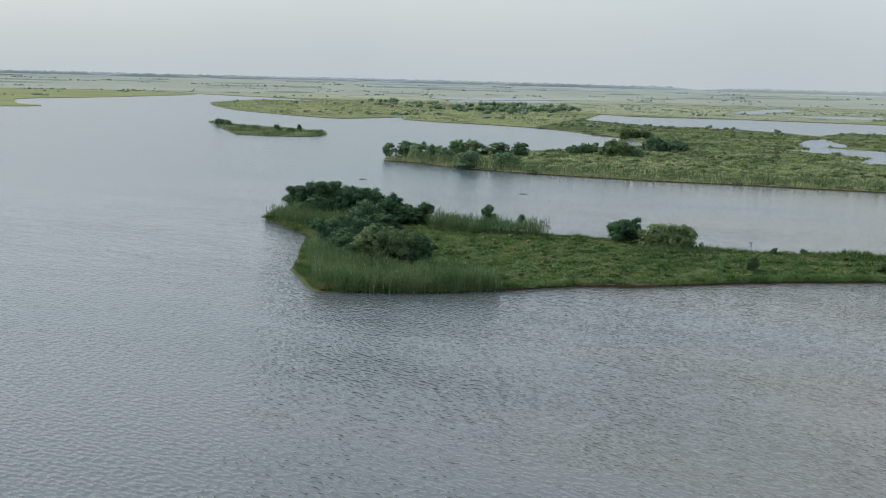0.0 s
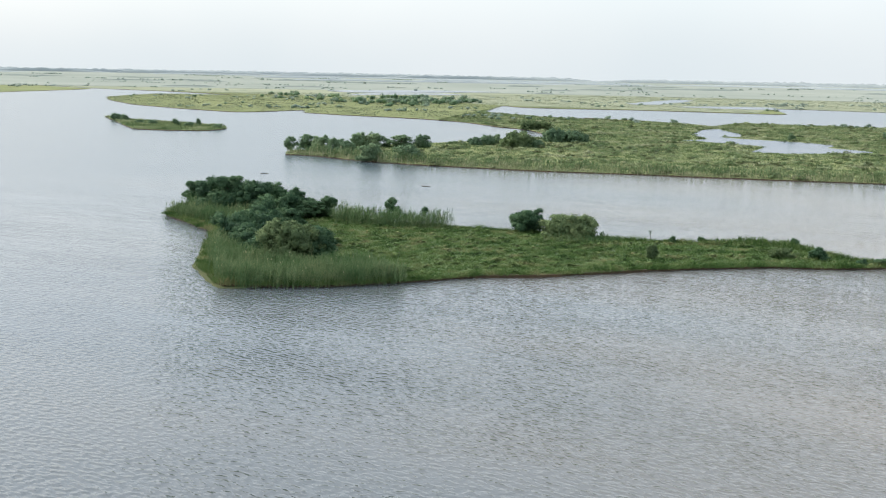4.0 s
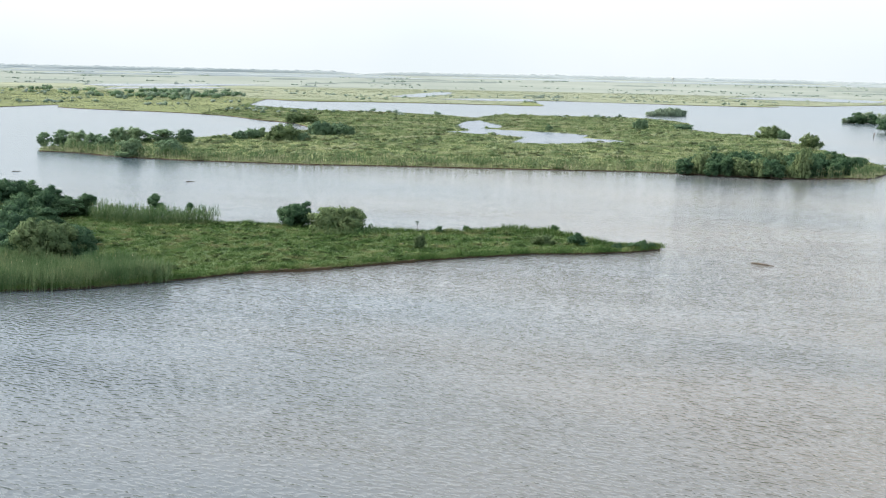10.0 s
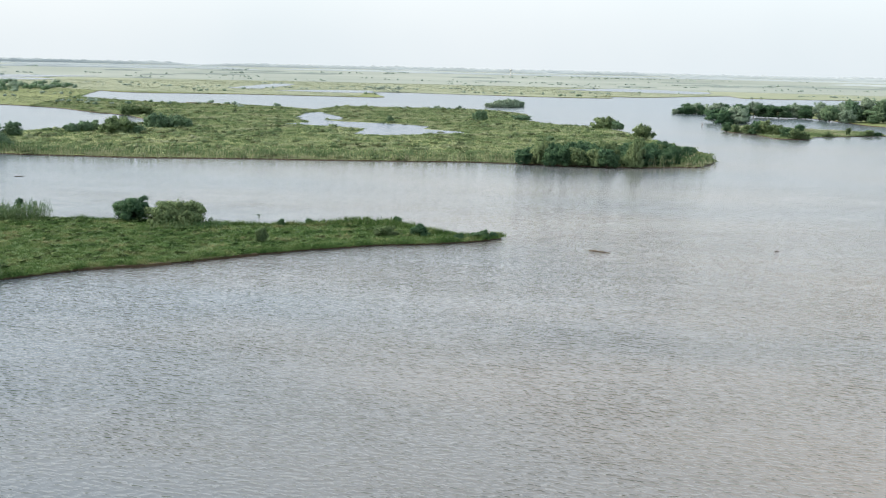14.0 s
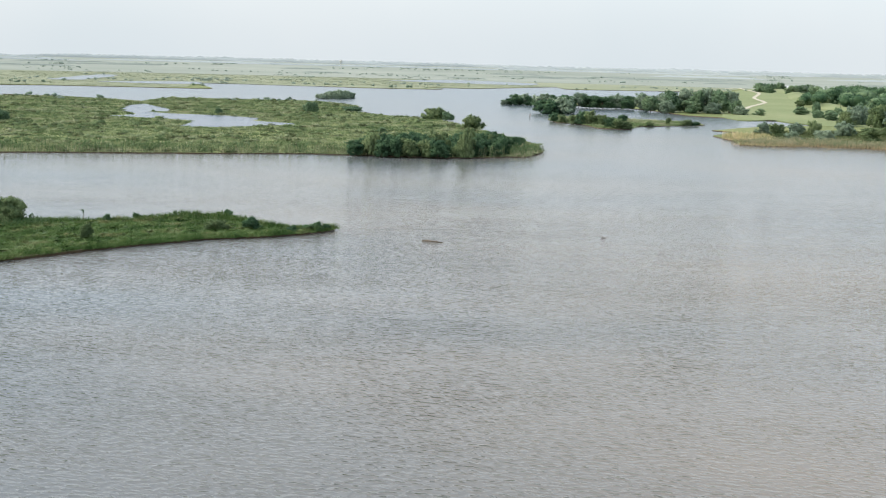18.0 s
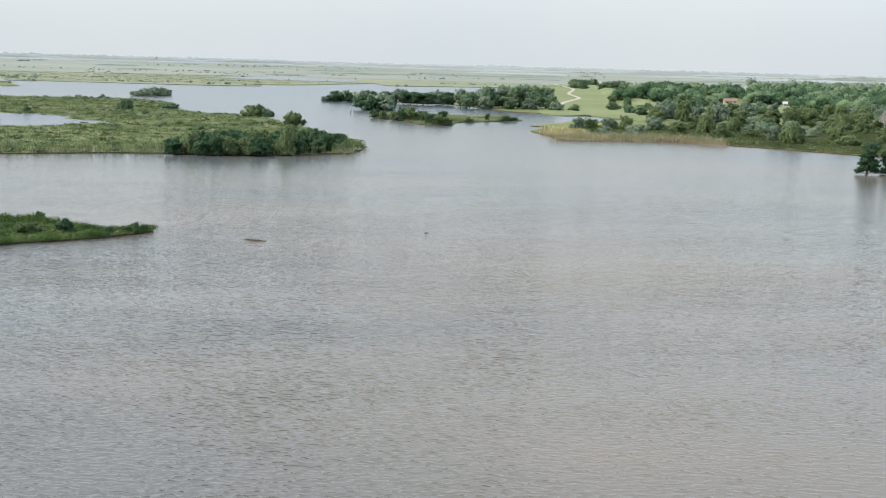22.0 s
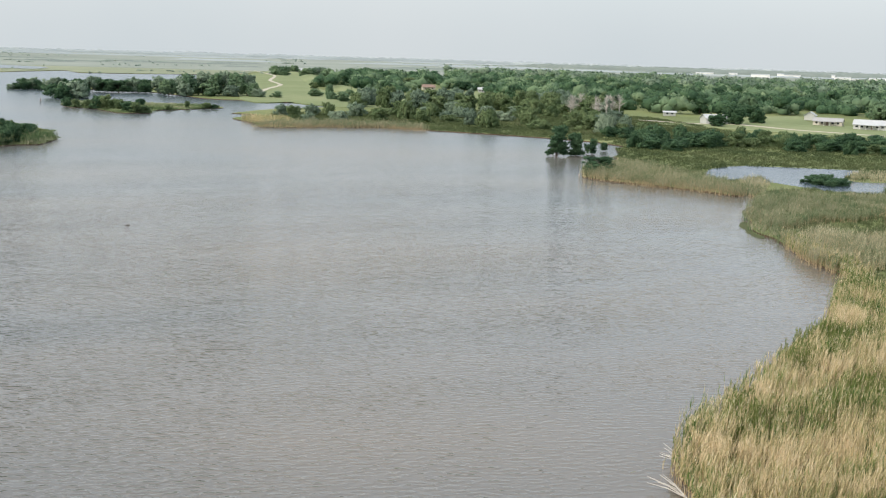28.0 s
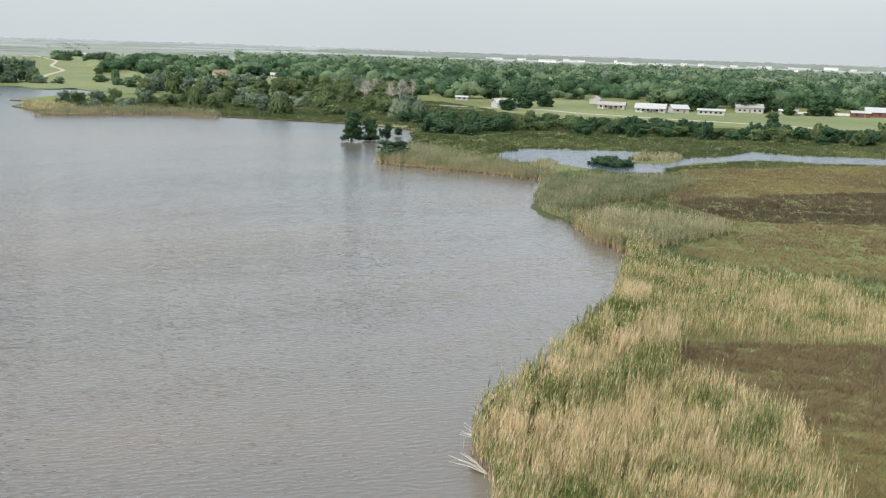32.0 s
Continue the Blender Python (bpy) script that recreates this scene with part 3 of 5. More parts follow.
def reeds(name, poly, density, height, mats, label, leaf=0.5, leaves=5, stem=0.05, avoid=(), pts=None, plume=0.7):
    """A reed bed: stems, drooping leaves and plumes that lean with the wind."""
    p = scatter(poly, density, avoid) if pts is None else pts
    if pts is None:                              # no bed ends on a clean line
        p = p + rng.normal(0, 0.6, p.shape)
    p = p[patchy(p, 1.5, 77) + rng.normal(0, 0.1, len(p)) > 0.36]
    n = len(p)
    k = 0.45 * patchy(p, 9.0, n + 3) + 0.55 * patchy(p, 1.6, n + 4)
    h = height * (0.4 + 0.85 * k) * rng.uniform(0.85, 1.12, n)
    lean = WIND * (h * rng.uniform(0.0, 0.10, n))[:, None] + rng.normal(0, 0.07, (n, 2)) * h[:, None]
    z0 = LAND - 0.25
    tip = np.concatenate([p + lean, (z0 + h)[:, None]], 1)
    root = np.concatenate([p, np.full((n, 1), z0)], 1)
    a = rng.uniform(0, 6.28, n)
    side = np.stack([np.cos(a), np.sin(a), 0 * a], 1) * stem / 2
    tri, idx = [np.stack([root - side, root + side, tip], 1)], [np.ones(n, int)]
    for j in range(leaves):
        f = rng.uniform(0.38, 0.97, n)[:, None]
        at = root + (tip - root) * f
        b = rng.uniform(0, 6.28, n)
        way = np.stack([0.32 * np.cos(b), 0.32 * np.sin(b), rng.uniform(0.35, 1.3, n)], 1) + np.array([*WIND, 0]) * 0.14
        ln = leaf * rng.uniform(0.6, 1.3, n)[:, None]
        w = np.stack([-np.sin(b), np.cos(b), 0 * b], 1) * stem * 0.7
        tri.append(np.stack([at - w, at + w, at + way * ln], 1))
        idx.append(np.zeros(n, int))
    has = rng.random(n) < plume
    q = tip[has]
    m = len(q)
    b = rng.uniform(0, 6.28, m)
    w = np.stack([np.cos(b), np.sin(b), 0 * b], 1) * stem * 0.7
    tri.append(np.stack([q - w, q + w, q + np.array([*(WIND * 0.12), 0.42])], 1))
    idx.append(np.full(m, 2))
    v = np.concatenate(tri).reshape(-1, 3)
    return tagged(new(name, quick_mesh(name, v, np.arange(len(v)).reshape(-1, 3), mats, np.concatenate(idx))), label, "reeds", kind="stuff")


def tube(points, radii, sides=6):
    """A tapered tube through points."""
    V, T = [], []
    for i, (p, r) in enumerate(zip(points, radii)):
        d = (Vector(points[min(i + 1, len(points) - 1)]) - Vector(points[max(i - 1, 0)])).normalized()
        x = d.orthogonal().normalized()
        y = d.cross(x)
        for k in range(sides):
            a = 2 * math.pi * k / sides
            V.append(Vector(p) + (x * math.cos(a) + y * math.sin(a)) * r)
    for i in range(len(points) - 1):
        for k in range(sides):
            a, b = i * sides + k, i * sides + (k + 1) % sides
            T += [(a, b, b + sides), (a, b + sides, a + sides)]
    return [tuple(v) for v in V], T


def lump(level):
    """A unit ball of triangles, the start of each leafy mass."""
    bm = bmesh.new()
    bmesh.ops.create_icosphere(bm, subdivisions=level, radius=1.0)
    v = np.array([p.co[:] for p in bm.verts])
    t = np.array([[p.index for p in f.verts] for f in bm.faces])
    bm.free()
    return v, t


LUMP = lump(1)


def leaves_on(centres, radii, each, size, r, crisp=0.35, core=0.72, shell=(0.55, 1.2)):
    """Leafy masses round lobe centres: an uneven inner mass, and small leaf sprays facing outwards on its shell."""
    radii, centres = np.array(radii), np.array(centres)
    share = np.maximum(4, (each * len(radii) * radii ** 1.7 / np.sum(radii ** 1.7)).astype(int))
    c, rad = np.repeat(centres, share, 0), np.repeat(radii, share)
    n = len(c)
    middle, size_all = centres.mean(0), np.ptp(centres, axis=0).max() + 1.0
    d = r.normal(0, 1, (n, 3))
    d[:, 2] = d[:, 2] * 0.9 + 0.3
    d /= np.linalg.norm(d, axis=1)[:, None]
    pos = c + d * (rad * r.uniform(*shell, n))[:, None] * np.array([1, 1, 0.8])
    nrm = d + r.normal(0, 0.4, (n, 3))
    nrm /= np.linalg.norm(nrm, axis=1)[:, None]
    u = np.cross(nrm, r.normal(0, 1, (n, 3)))
    u /= np.linalg.norm(u, axis=1)[:, None] + 1e-9
    w = np.cross(nrm, u)
    s = (size * r.uniform(0.6, 1.4, n))[:, None]
    v = np.stack([pos - u * s * 0.5, pos + u * s * 0.5 + nrm * s * 0.15, pos + w * s * 0.9], 1)
    v[:, :, 2] = np.maximum(v[:, :, 2], 0.05)
    soft = d * 0.7 + (pos - middle) / size_all * 1.1 + nrm * crisp
    soft /= np.linalg.norm(soft, axis=1)[:, None]
    ball, tri = LUMP
    m = len(radii)
    puff = ball[None] * r.uniform(0.6, 1.2, (m, len(ball), 1)) * (radii * core)[:, None, None] * np.array([1, 1, 0.8])
    cv = (centres[:, None] + puff).reshape(-1, 3)
    cv[:, 2] = np.maximum(cv[:, 2], 0.02)
    cn = np.tile(ball, (m, 1)) * 0.7 + (cv - middle) / size_all * 1.1
    cn /= np.linalg.norm(cn, axis=1)[:, None]
    ct = (tri[None] + (np.arange(m) * len(ball))[:, None, None]).reshape(-1, 3)
    return np.concatenate([v.reshape(-1, 3), cv]), np.concatenate([np.arange(3 * n).reshape(-1, 3), ct + 3 * n]), np.concatenate([np.repeat(soft, 3, 0), cn])


def tree_meshes(style, h, w, seed, mat, bark, detail):
    """Trunk with limbs, and a crown of many leaf sprays."""
    r = np.random.default_rng(seed)
    base = {"round": 0.03, "shrub": 0.0, "tall": 0.08, "cypress": 0.0, "sapling": 0.5}[style]
    lobes = {"round": 66, "shrub": 60, "tall": 66, "cypress": 90, "sapling": 8}[style]
    lean = r.normal(0, 0.04, 2) * h
    V, T = tube([(0, 0, -0.3), (lean[0] * 0.3, lean[1] * 0.3, h * 0.25), (lean[0] * 0.7, lean[1] * 0.7, h * 0.55), (lean[0], lean[1], h * 0.82)],
                [h * 0.028, h * 0.022, h * 0.014, h * 0.004])
    C, R = [], []
    ph = r.uniform(0, 6.28, 4)
    main, reach = max(3, lobes // 3), 0.36 if style == "cypress" else 0.45
    for i in range(main):
        u = 0.04 + 0.9 * (i + r.uniform(0, 1)) / main
        z = h * (base + (1 - base) * u)
        prof = {"round": math.sin(math.pi * min(u * 0.66 + 0.26, 1)), "shrub": math.sqrt(max(0.05, 1 - (u * 0.95) ** 2)), "tall": math.sin(math.pi * min(u * 0.66 + 0.26, 1)), "cypress": 1.15 - 0.75 * u + 0.15 * math.sin(u * 9 + seed), "sapling": 0.7}[style]
        a = r.uniform(0, 6.28)
        swell = 1 + 0.3 * math.sin(a * 2 + ph[0]) * math.sin(u * 5 + ph[1]) + 0.2 * math.sin(a * 3 + ph[2])
        q = 0.82 * math.sqrt(r.uniform(0, 1)) * swell
        rad = w * r.uniform(0.13, 0.2)
        C.append((lean[0] * u + math.cos(a) * w * reach * prof * q, lean[1] * u + math.sin(a) * w * reach * prof * q, max(0.1 * h, min(z + r.normal(0, 0.04) * h, h * 0.95 - rad * 0.7))))
        R.append(rad)
        for k in range(4):                # smaller sprays fray the outline of each bough
            d = r.normal(0, 1, 3) + np.array([math.cos(a), math.sin(a), 0.5]) * 0.8
            d = d / np.linalg.norm(d) * rad * r.uniform(0.9, 1.5)
            C.append((C[-1 - k][0] + d[0], C[-1 - k][1] + d[1], max(0.08 * h, C[-1 - k][2] + d[2] * 0.8)))
            R.append(rad * r.uniform(0.35, 0.65))
        tip = Vector(C[-5])
        if i % 2 == 0:
            s = Vector((lean[0] * 0.5, lean[1] * 0.5, max(0.1, tip.z - h * 0.22)))
            v, t = tube([s, s.lerp(tip, 0.6) + Vector((0, 0, -0.02 * h)), tip], [h * 0.012, h * 0.008, h * 0.003], 5)
            T += [tuple(k + len(V) for k in f3) for f3 in t]
            V += v
    lv, lt, ln = leaves_on(C, R, int(detail * 0.6 * lobes / len(C)), 0.06 * (90 / detail) ** 0.38 * w, r, 0.3 if detail > 100 else 0.12)
    return quick_mesh("trunk", V, T, [bark], smooth=True), quick_mesh("crown", lv, lt, [mat], normals=ln)


MASTERS = {}


def plant_tree(style, x, y, h, w, mat, bark, label, category, group, detail=110, variants=3, z=None, name=None, seed=None):
    r = random.Random(int(x * 13 + y * 7) if seed is None else seed)
    key = (style, mat.name, detail, r.randrange(variants))
    z = LAND if z is None else z
    spin = r.uniform(0, 360)
    name = name or ("shrub" if category == "shrub" else "tree")
    if key not in MASTERS:
        tm, cm = tree_meshes(style, h, w, len(MASTERS) * 17 + 5, mat, bark, detail)
        top = new(name)
        top.matrix_basis = pose(x, y, z, 0, 0, spin)
        for k, me in (("trunk", tm), ("crown", cm)):
            new(k, me).parent = top
        MASTERS[key] = (top, h, w)
        return tagged(top, label, category, group)
    top, h0, w0 = MASTERS[key]
    m = pose(x, y, z, 0, 0, spin) @ Matrix.Diagonal((w / w0, w / w0 * r.uniform(0.9, 1.1), h / h0, 1))
    ob = copy_thing(top, m)
    ob.name = name
    return tagged(ob, label, category, group)


def canopy(name, pts, h, w, mats, label, each=60, seed=1, lobes=6, leaf=0.10, category="woods"):
    """Far woods: many rounded crowns joined as stuff, each crown in one of the leaf tones."""
    r, V, T, I, N, base = np.random.default_rng(seed), [], [], [], [], 0
    for x, y in pts:
        hh, ww = h * r.uniform(0.6, 1.4), w * r.uniform(0.7, 1.25)
        C = [(x + r.normal(0, ww * 0.17), y + r.normal(0, ww * 0.17), LAND + hh - ww * r.uniform(0.2, 0.45)) for _ in range(lobes)]
        v, t, nn = leaves_on(C, [ww * r.uniform(0.2, 0.34) for _ in C], each // lobes, leaf * ww, r, 0.14, 0.85, (0.75, 1.25))
        v[:, 2] = np.maximum(v[:, 2], LAND + 0.3)
        V.append(v)
        T.append(t + base)
        base += len(v)
        N.append(nn)
        I.append(np.full(len(t), int(r.integers(len(mats)))))
    v = np.concatenate(V)
    return tagged(new(name, quick_mesh(name, v, np.concatenate(T), mats, np.concatenate(I), normals=np.concatenate(N))), label, category, kind="stuff")


BARK = two_tone("grey_bark", (0.05, 0.04, 0.03), (0.1, 0.085, 0.065), (0.17, 0.15, 0.12), 1.0, 6.0, relief=0.6, depth=0.05)
LEAF_DARK = leaf_material("dark_green_leaves", [(0.0, (0.036, 0.077, 0.046)), (0.5, (0.065, 0.126, 0.067)), (1.0, (0.114, 0.194, 0.100))], patch=0.25, through=0.35)
LEAF_OLIVE = leaf_material("olive_green_leaves", [(0.0, (0.083, 0.129, 0.062)), (0.5, (0.139, 0.197, 0.093)), (1.0, (0.211, 0.271, 0.135))], patch=0.12, through=0.35)
LEAF_MID = leaf_material("mid_green_leaves", [(0.0, (0.077, 0.138, 0.086)), (0.5, (0.142, 0.222, 0.127)), (1.0, (0.238, 0.323, 0.180))], patch=0.05, spread=0.15, through=0.3)
GRASS_ISLE = leaf_material("island_grass_blades", [(0.0, (0.036, 0.077, 0.023)), (0.45, (0.072, 0.131, 0.041)), (0.8, (0.131, 0.184, 0.070)), (1.0, (0.189, 0.198, 0.095))], through=0.3, patch=0.2, gain=2.4, spread=0.3)
GRASS_MARSH = leaf_material("marsh_grass_blades", [(0.0, (0.079, 0.127, 0.056)), (0.4, (0.157, 0.213, 0.101)), (0.7, (0.251, 0.289, 0.167)), (1.0, (0.324, 0.320, 0.216))], through=0.3, patch=0.05, gain=2.2, spread=0.08)
GRASS_DULL = leaf_material("dull_olive_blades", [(0.0, (0.059, 0.084, 0.039)), (0.5, (0.096, 0.123, 0.055)), (1.0, (0.156, 0.167, 0.090))], through=0.3, patch=0.03)
# straw blades greyed to go with the haze-paled plain
GRASS_FAR = leaf_material("haze_greyed_straw_blades", [(0.0, (0.134, 0.165, 0.100)), (0.5, (0.188, 0.219, 0.142)), (1.0, (0.251, 0.264, 0.198))], through=0.3, patch=0.02, spread=0.05)
GRASS_BROWN = leaf_material("brown_marsh_blades", [(0.0, (0.148, 0.113, 0.078)), (0.4, (0.217, 0.178, 0.100)), (0.65, (0.252, 0.217, 0.104)), (1.0, (0.213, 0.204, 0.087))], through=0.25, patch=0.018, spread=0.15)
RUSH_DARK = leaf_material("dark_brown_rush_blades", [(0.0, (0.085, 0.07, 0.05)), (0.5, (0.125, 0.10, 0.068)), (1.0, (0.17, 0.14, 0.09))], through=0.25, patch=0.03, spread=0.15)
REED_GREEN = leaf_material("green_reed_leaves", [(0.0, (0.066, 0.132, 0.055)), (0.5, (0.132, 0.198, 0.094)), (1.0, (0.253, 0.286, 0.154))], through=0.3, patch=0.12)
REED_MIXED = leaf_material("buff_and_green_reed_leaves", [(0.0, (0.114, 0.174, 0.084)), (0.45, (0.251, 0.270, 0.162)), (1.0, (0.456, 0.420, 0.300))], through=0.3, patch=0.15)
REED_PALE = leaf_material("straw_reed_leaves", [(0.0, (0.062, 0.131, 0.033)), (0.3, (0.176, 0.244, 0.077)), (0.52, (0.383, 0.351, 0.172)), (0.75, (0.559, 0.458, 0.268)), (1.0, (0.704, 0.585, 0.382))], through=0.35, patch=0.17, spread=0.8, gain=2.5)
VINE = leaf_material("bright_vine_leaves", [(0.0, (0.092, 0.128, 0.040)), (0.5, (0.144, 0.184, 0.057)), (1.0, (0.215, 0.239, 0.081))], patch=0.4, through=0.35)
REED_STEM = leaf_material("straw_reed_stems", [(0.0, (0.30, 0.23, 0.14)), (0.5, (0.44, 0.35, 0.22)), (1.0, (0.56, 0.48, 0.31))], through=0.1)
PLUME = leaf_material("pale_reed_plumes", [(0.0, (0.42, 0.37, 0.22)), (0.5, (0.58, 0.51, 0.34)), (1.0, (0.70, 0.63, 0.46))], through=0.3)
DEAD_WOOD = two_tone("bleached_wood", (0.3, 0.28, 0.25), (0.44, 0.42, 0.38), (0.58, 0.56, 0.52), 2.0, 12.0, relief=0.5, depth=0.02)
# paler greyed greens for distant trees and scrub: aerial haze painted into the leaves
LEAF_HAZE = leaf_material("haze_lifted_leaves", [(0.0, (0.116, 0.170, 0.132)), (0.5, (0.184, 0.255, 0.179)), (1.0, (0.272, 0.340, 0.241))], patch=0.03, spread=0.12, through=0.3)
LEAF_FAR = leaf_material("haze_pale_scrub", [(0.0, (0.201, 0.266, 0.230)), (0.5, (0.259, 0.323, 0.273)), (1.0, (0.331, 0.389, 0.323))], patch=0.006, spread=0.3, through=0.3)

# ---- reed beds and grass ----
for name, poly, dens, h, mats, lab, kw in (
    ("reed_bed", REED_LOBE, 24.0, 3.2, [REED_PALE, REED_STEM, PLUME], "dense straw-coloured reeds with green patches at the water's edge", dict(leaf=0.8, stem=0.042, plume=0.25)),
    ("reed_bed", REED_ARM, 10.0, 2.9, [REED_PALE, REED_STEM, PLUME], "tall pale reed bank running into the brown marsh", dict(leaf=0.75, stem=0.05, plume=0.3)),
    ("reed_bed", REED_B, 12.0, 2.8, [REED_MIXED, REED_STEM, PLUME], "pale green reed bank on the shore bend", dict(stem=0.055, leaf=0.6, plume=0.2)),
    ("reed_bed", REED_C, 9.0, 2.2, [REED_MIXED, REED_STEM, PLUME], "grey-green reeds beside the pond inlet", dict(stem=0.06, leaf=0.8, plume=0.05, leaves=6)),
    ("reed_bed", REED_D, 8.0, 3.0, [REED_MIXED, REED_STEM, PLUME], "tan and green reeds on the point by the pond", dict(stem=0.065, leaf=0.7, plume=0.15)),
    ("reed_bed", REED_E, 4.0, 3.0, [REED_MIXED, REED_STEM, PLUME], "buff reed fringe below the shore wood", dict(stem=0.09, leaf=0.8, leaves=4, plume=0.2)),
    ("reed_bed", REED_F, 4.0, 2.8, [REED_PALE, REED_STEM, PLUME], "buff reeds on a low spit", dict(stem=0.09, leaf=0.8, leaves=4, plume=0.2)),
    ("reed_bed", ISLE_REEDS, 16.0, 3.0, [REED_GREEN, REED_GREEN, PLUME], "grey-green reeds round the end of the island", dict(stem=0.06, leaf=0.9, plume=0.01, leaves=6)),
    ("reed_bed", TIP_REEDS, 10.0, 3.2, [REED_GREEN, REED_GREEN, PLUME], "grey-green reeds on the island tip", dict(stem=0.07, leaf=0.9, plume=0.01, leaves=6)),
    ("reed_bed", EDGE_REEDS, 11.0, 3.3, [REED_GREEN, REED_GREEN, PLUME], "reeds leaning along the island's far edge", dict(stem=0.065, leaf=0.9, plume=0.03, leaves=6)),
    ("reed_bed", RIDGE, 6.0, 1.3, [GRASS_ISLE, REED_GREEN, REED_GREEN], "rank tall grass on the island's far edge", dict(stem=0.09, leaf=0.5, plume=0.0)),
    ("reed_bed", GRASS_PATCH, 5.0, 1.2, [REED_GREEN, REED_GREEN, REED_GREEN], "blue-green sedge below the round bush", dict(stem=0.09, leaf=0.5)),
    ("reed_bed", INLET, 5.0, 1.9, [REED_MIXED, REED_STEM, PLUME], "low green reeds at the pond outlet", dict(stem=0.09, leaf=0.7, plume=0.1)),
    ("reed_bed", REED_G, 2.5, 1.6, [REED_MIXED, REED_STEM, PLUME], "tan reeds on a low spit in the pond", dict(stem=0.12, leaf=0.6)),
):
    reeds(name, wobbled(poly, 3.0, 1.1, 30.0), dens, h, mats, lab, **kw)


def fringe(outline, depth, density, seed):
    """Points in a band inside a shoreline."""
    r, out = np.random.default_rng(seed), []
    for (x1, y1), (x2, y2) in zip(outline[:-1], outline[1:]):
        ln = math.hypot(x2 - x1, y2 - y1)
        n = int(ln * depth * density)
        if not n:
            continue
        t, d = r.uniform(0, 1, n), r.uniform(-0.8 if depth < 3 else -1.0, depth, n)
        nx, ny = -(y2 - y1) / ln, (x2 - x1) / ln
        out.append(np.stack([x1 + (x2 - x1) * t + nx * d, y1 + (y2 - y1) * t + ny * d], 1))
    return np.concatenate(out)


shore = [p for p in coast[:len(coast) // 2] if p[1] < 470 and -130 < p[0] < 250]
reeds("reed_fringe", None, 0, 3.6, [REED_GREEN, REED_MIXED, PLUME], "reed fringe along the marsh shore", leaf=1.0, leaves=4, stem=0.16, pts=fringe(shore, 7.0, 2.0, 4), plume=0.15)
near = [p for p in coast if p[0] > 60 and p[1] < 110 and p[0] < 213]
reeds("reed_fringe", None, 0, 2.6, [REED_PALE, REED_STEM, PLUME], "straw reeds standing out into the water's edge", leaf=0.7, stem=0.07, pts=fringe(near, 3.4, 8.0, 6), plume=0.4)
banks = [p for p in coast if 205 < p[0] < 300 and p[1] < 116]
reeds("reed_fringe", None, 0, 1.3, [REED_MIXED, REED_GREEN, PLUME], "short ragged reeds along the inlet bank", leaf=0.6, stem=0.09, pts=fringe(banks, 5.0, 5.0, 8), plume=0.05)
edge = wobbled(ISLAND, 2.0, 0.7, 3.0)
ring = fringe(edge + edge[:1], 1.6, 9.0, 5)
grass("shore_grass", None, 0, 0.95, 0.12, GRASS_ISLE, "dark grass overhanging the island's mud bank", per=7, lean=0.6, clump=0.25, patch=5.0, pts=ring)
grass("island_grass", ISLAND, 5.0, 0.5, 0.11, GRASS_ISLE, "lush green marsh grass covering the island", per=6, lean=0.7, clump=0.22, patch=4.0, avoid=(ISLE_REEDS,))
marsh_poly = MARSH_SHORE + UPPER_BAY[:6] + BAY_SHORE[-12:]
grass("marsh_grass", marsh_poly, 0.45, 0.65, 0.4, GRASS_MARSH, "tussocky yellow-green marsh grass across the channel", per=5, lean=0.6, clump=0.5, patch=14.0, avoid=(MARSH_POND,))
grass("brown_marsh_grass", BROWN_MARSH, 1.7, 0.6, 0.18, GRASS_BROWN, "brownish low marsh grass behind the reeds", per=7, lean=0.6, clump=0.3, patch=14.0, avoid=(RUSH_BAND,))
grass("brown_marsh_grass", BROWN_MARSH_B, 8.0, 0.7, 0.09, GRASS_BROWN, "brown and olive marsh grass among the reeds", per=7, lean=0.6, clump=0.25, patch=6.0)
grass("rush_band", RUSH_BAND, 2.2, 0.7, 0.16, RUSH_DARK, "dark purplish-brown rushes in the low marsh", per=7, lean=0.5, clump=0.3, patch=14.0)
coast_all = coast + [(52, -60), (30, -400)] + rim + west


def on_land(poly, density, avoid=()):
    p = scatter(poly, density, avoid)
    return p[inside(coast_all, p)]


north = [(-420, 1150), (-240, 1480), (500, 1700), (1000, 1500), (880, 1180), (640, 1110), (480, 1180), (350, 1020), (250, 1050), (240, 760), (100, 690), (60, 760), (-40, 830), (-210, 960), (-300, 1180)]
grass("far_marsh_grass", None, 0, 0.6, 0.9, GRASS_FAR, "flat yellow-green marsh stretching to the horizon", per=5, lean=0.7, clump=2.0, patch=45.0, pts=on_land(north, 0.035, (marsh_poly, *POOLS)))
east = [(280, 150), (330, 200), (420, 215), (400, 300), (370, 360), (440, 420), (560, 400), (620, 300), (520, 200), (530, 20), (400, 20), (360, 90), (300, 120)]
grass("east_marsh_grass", None, 0, 0.8, 0.3, GRASS_DULL, "rank olive grass between pond and trees", per=6, lean=0.6, clump=0.5, patch=16.0, pts=on_land(east, 0.8, (REED_POND, INLET)))
behind = [(122, 30), (160, 44), (185, 52), (215, 74), (240, 92), (285, 108), (310, 100), (330, 86), (372, 72), (390, 20), (390, -5), (80, -5), (80, 8)]
grass("marsh_grass", None, 0, 0.8, 0.16, GRASS_DULL, "olive marsh grass between the reed banks", per=6, lean=0.6, clump=0.3, patch=9.0, pts=on_land(behind, 1.6, (BROWN_MARSH, BROWN_MARSH_B, REED_LOBE, REED_ARM, REED_POND, INLET)))
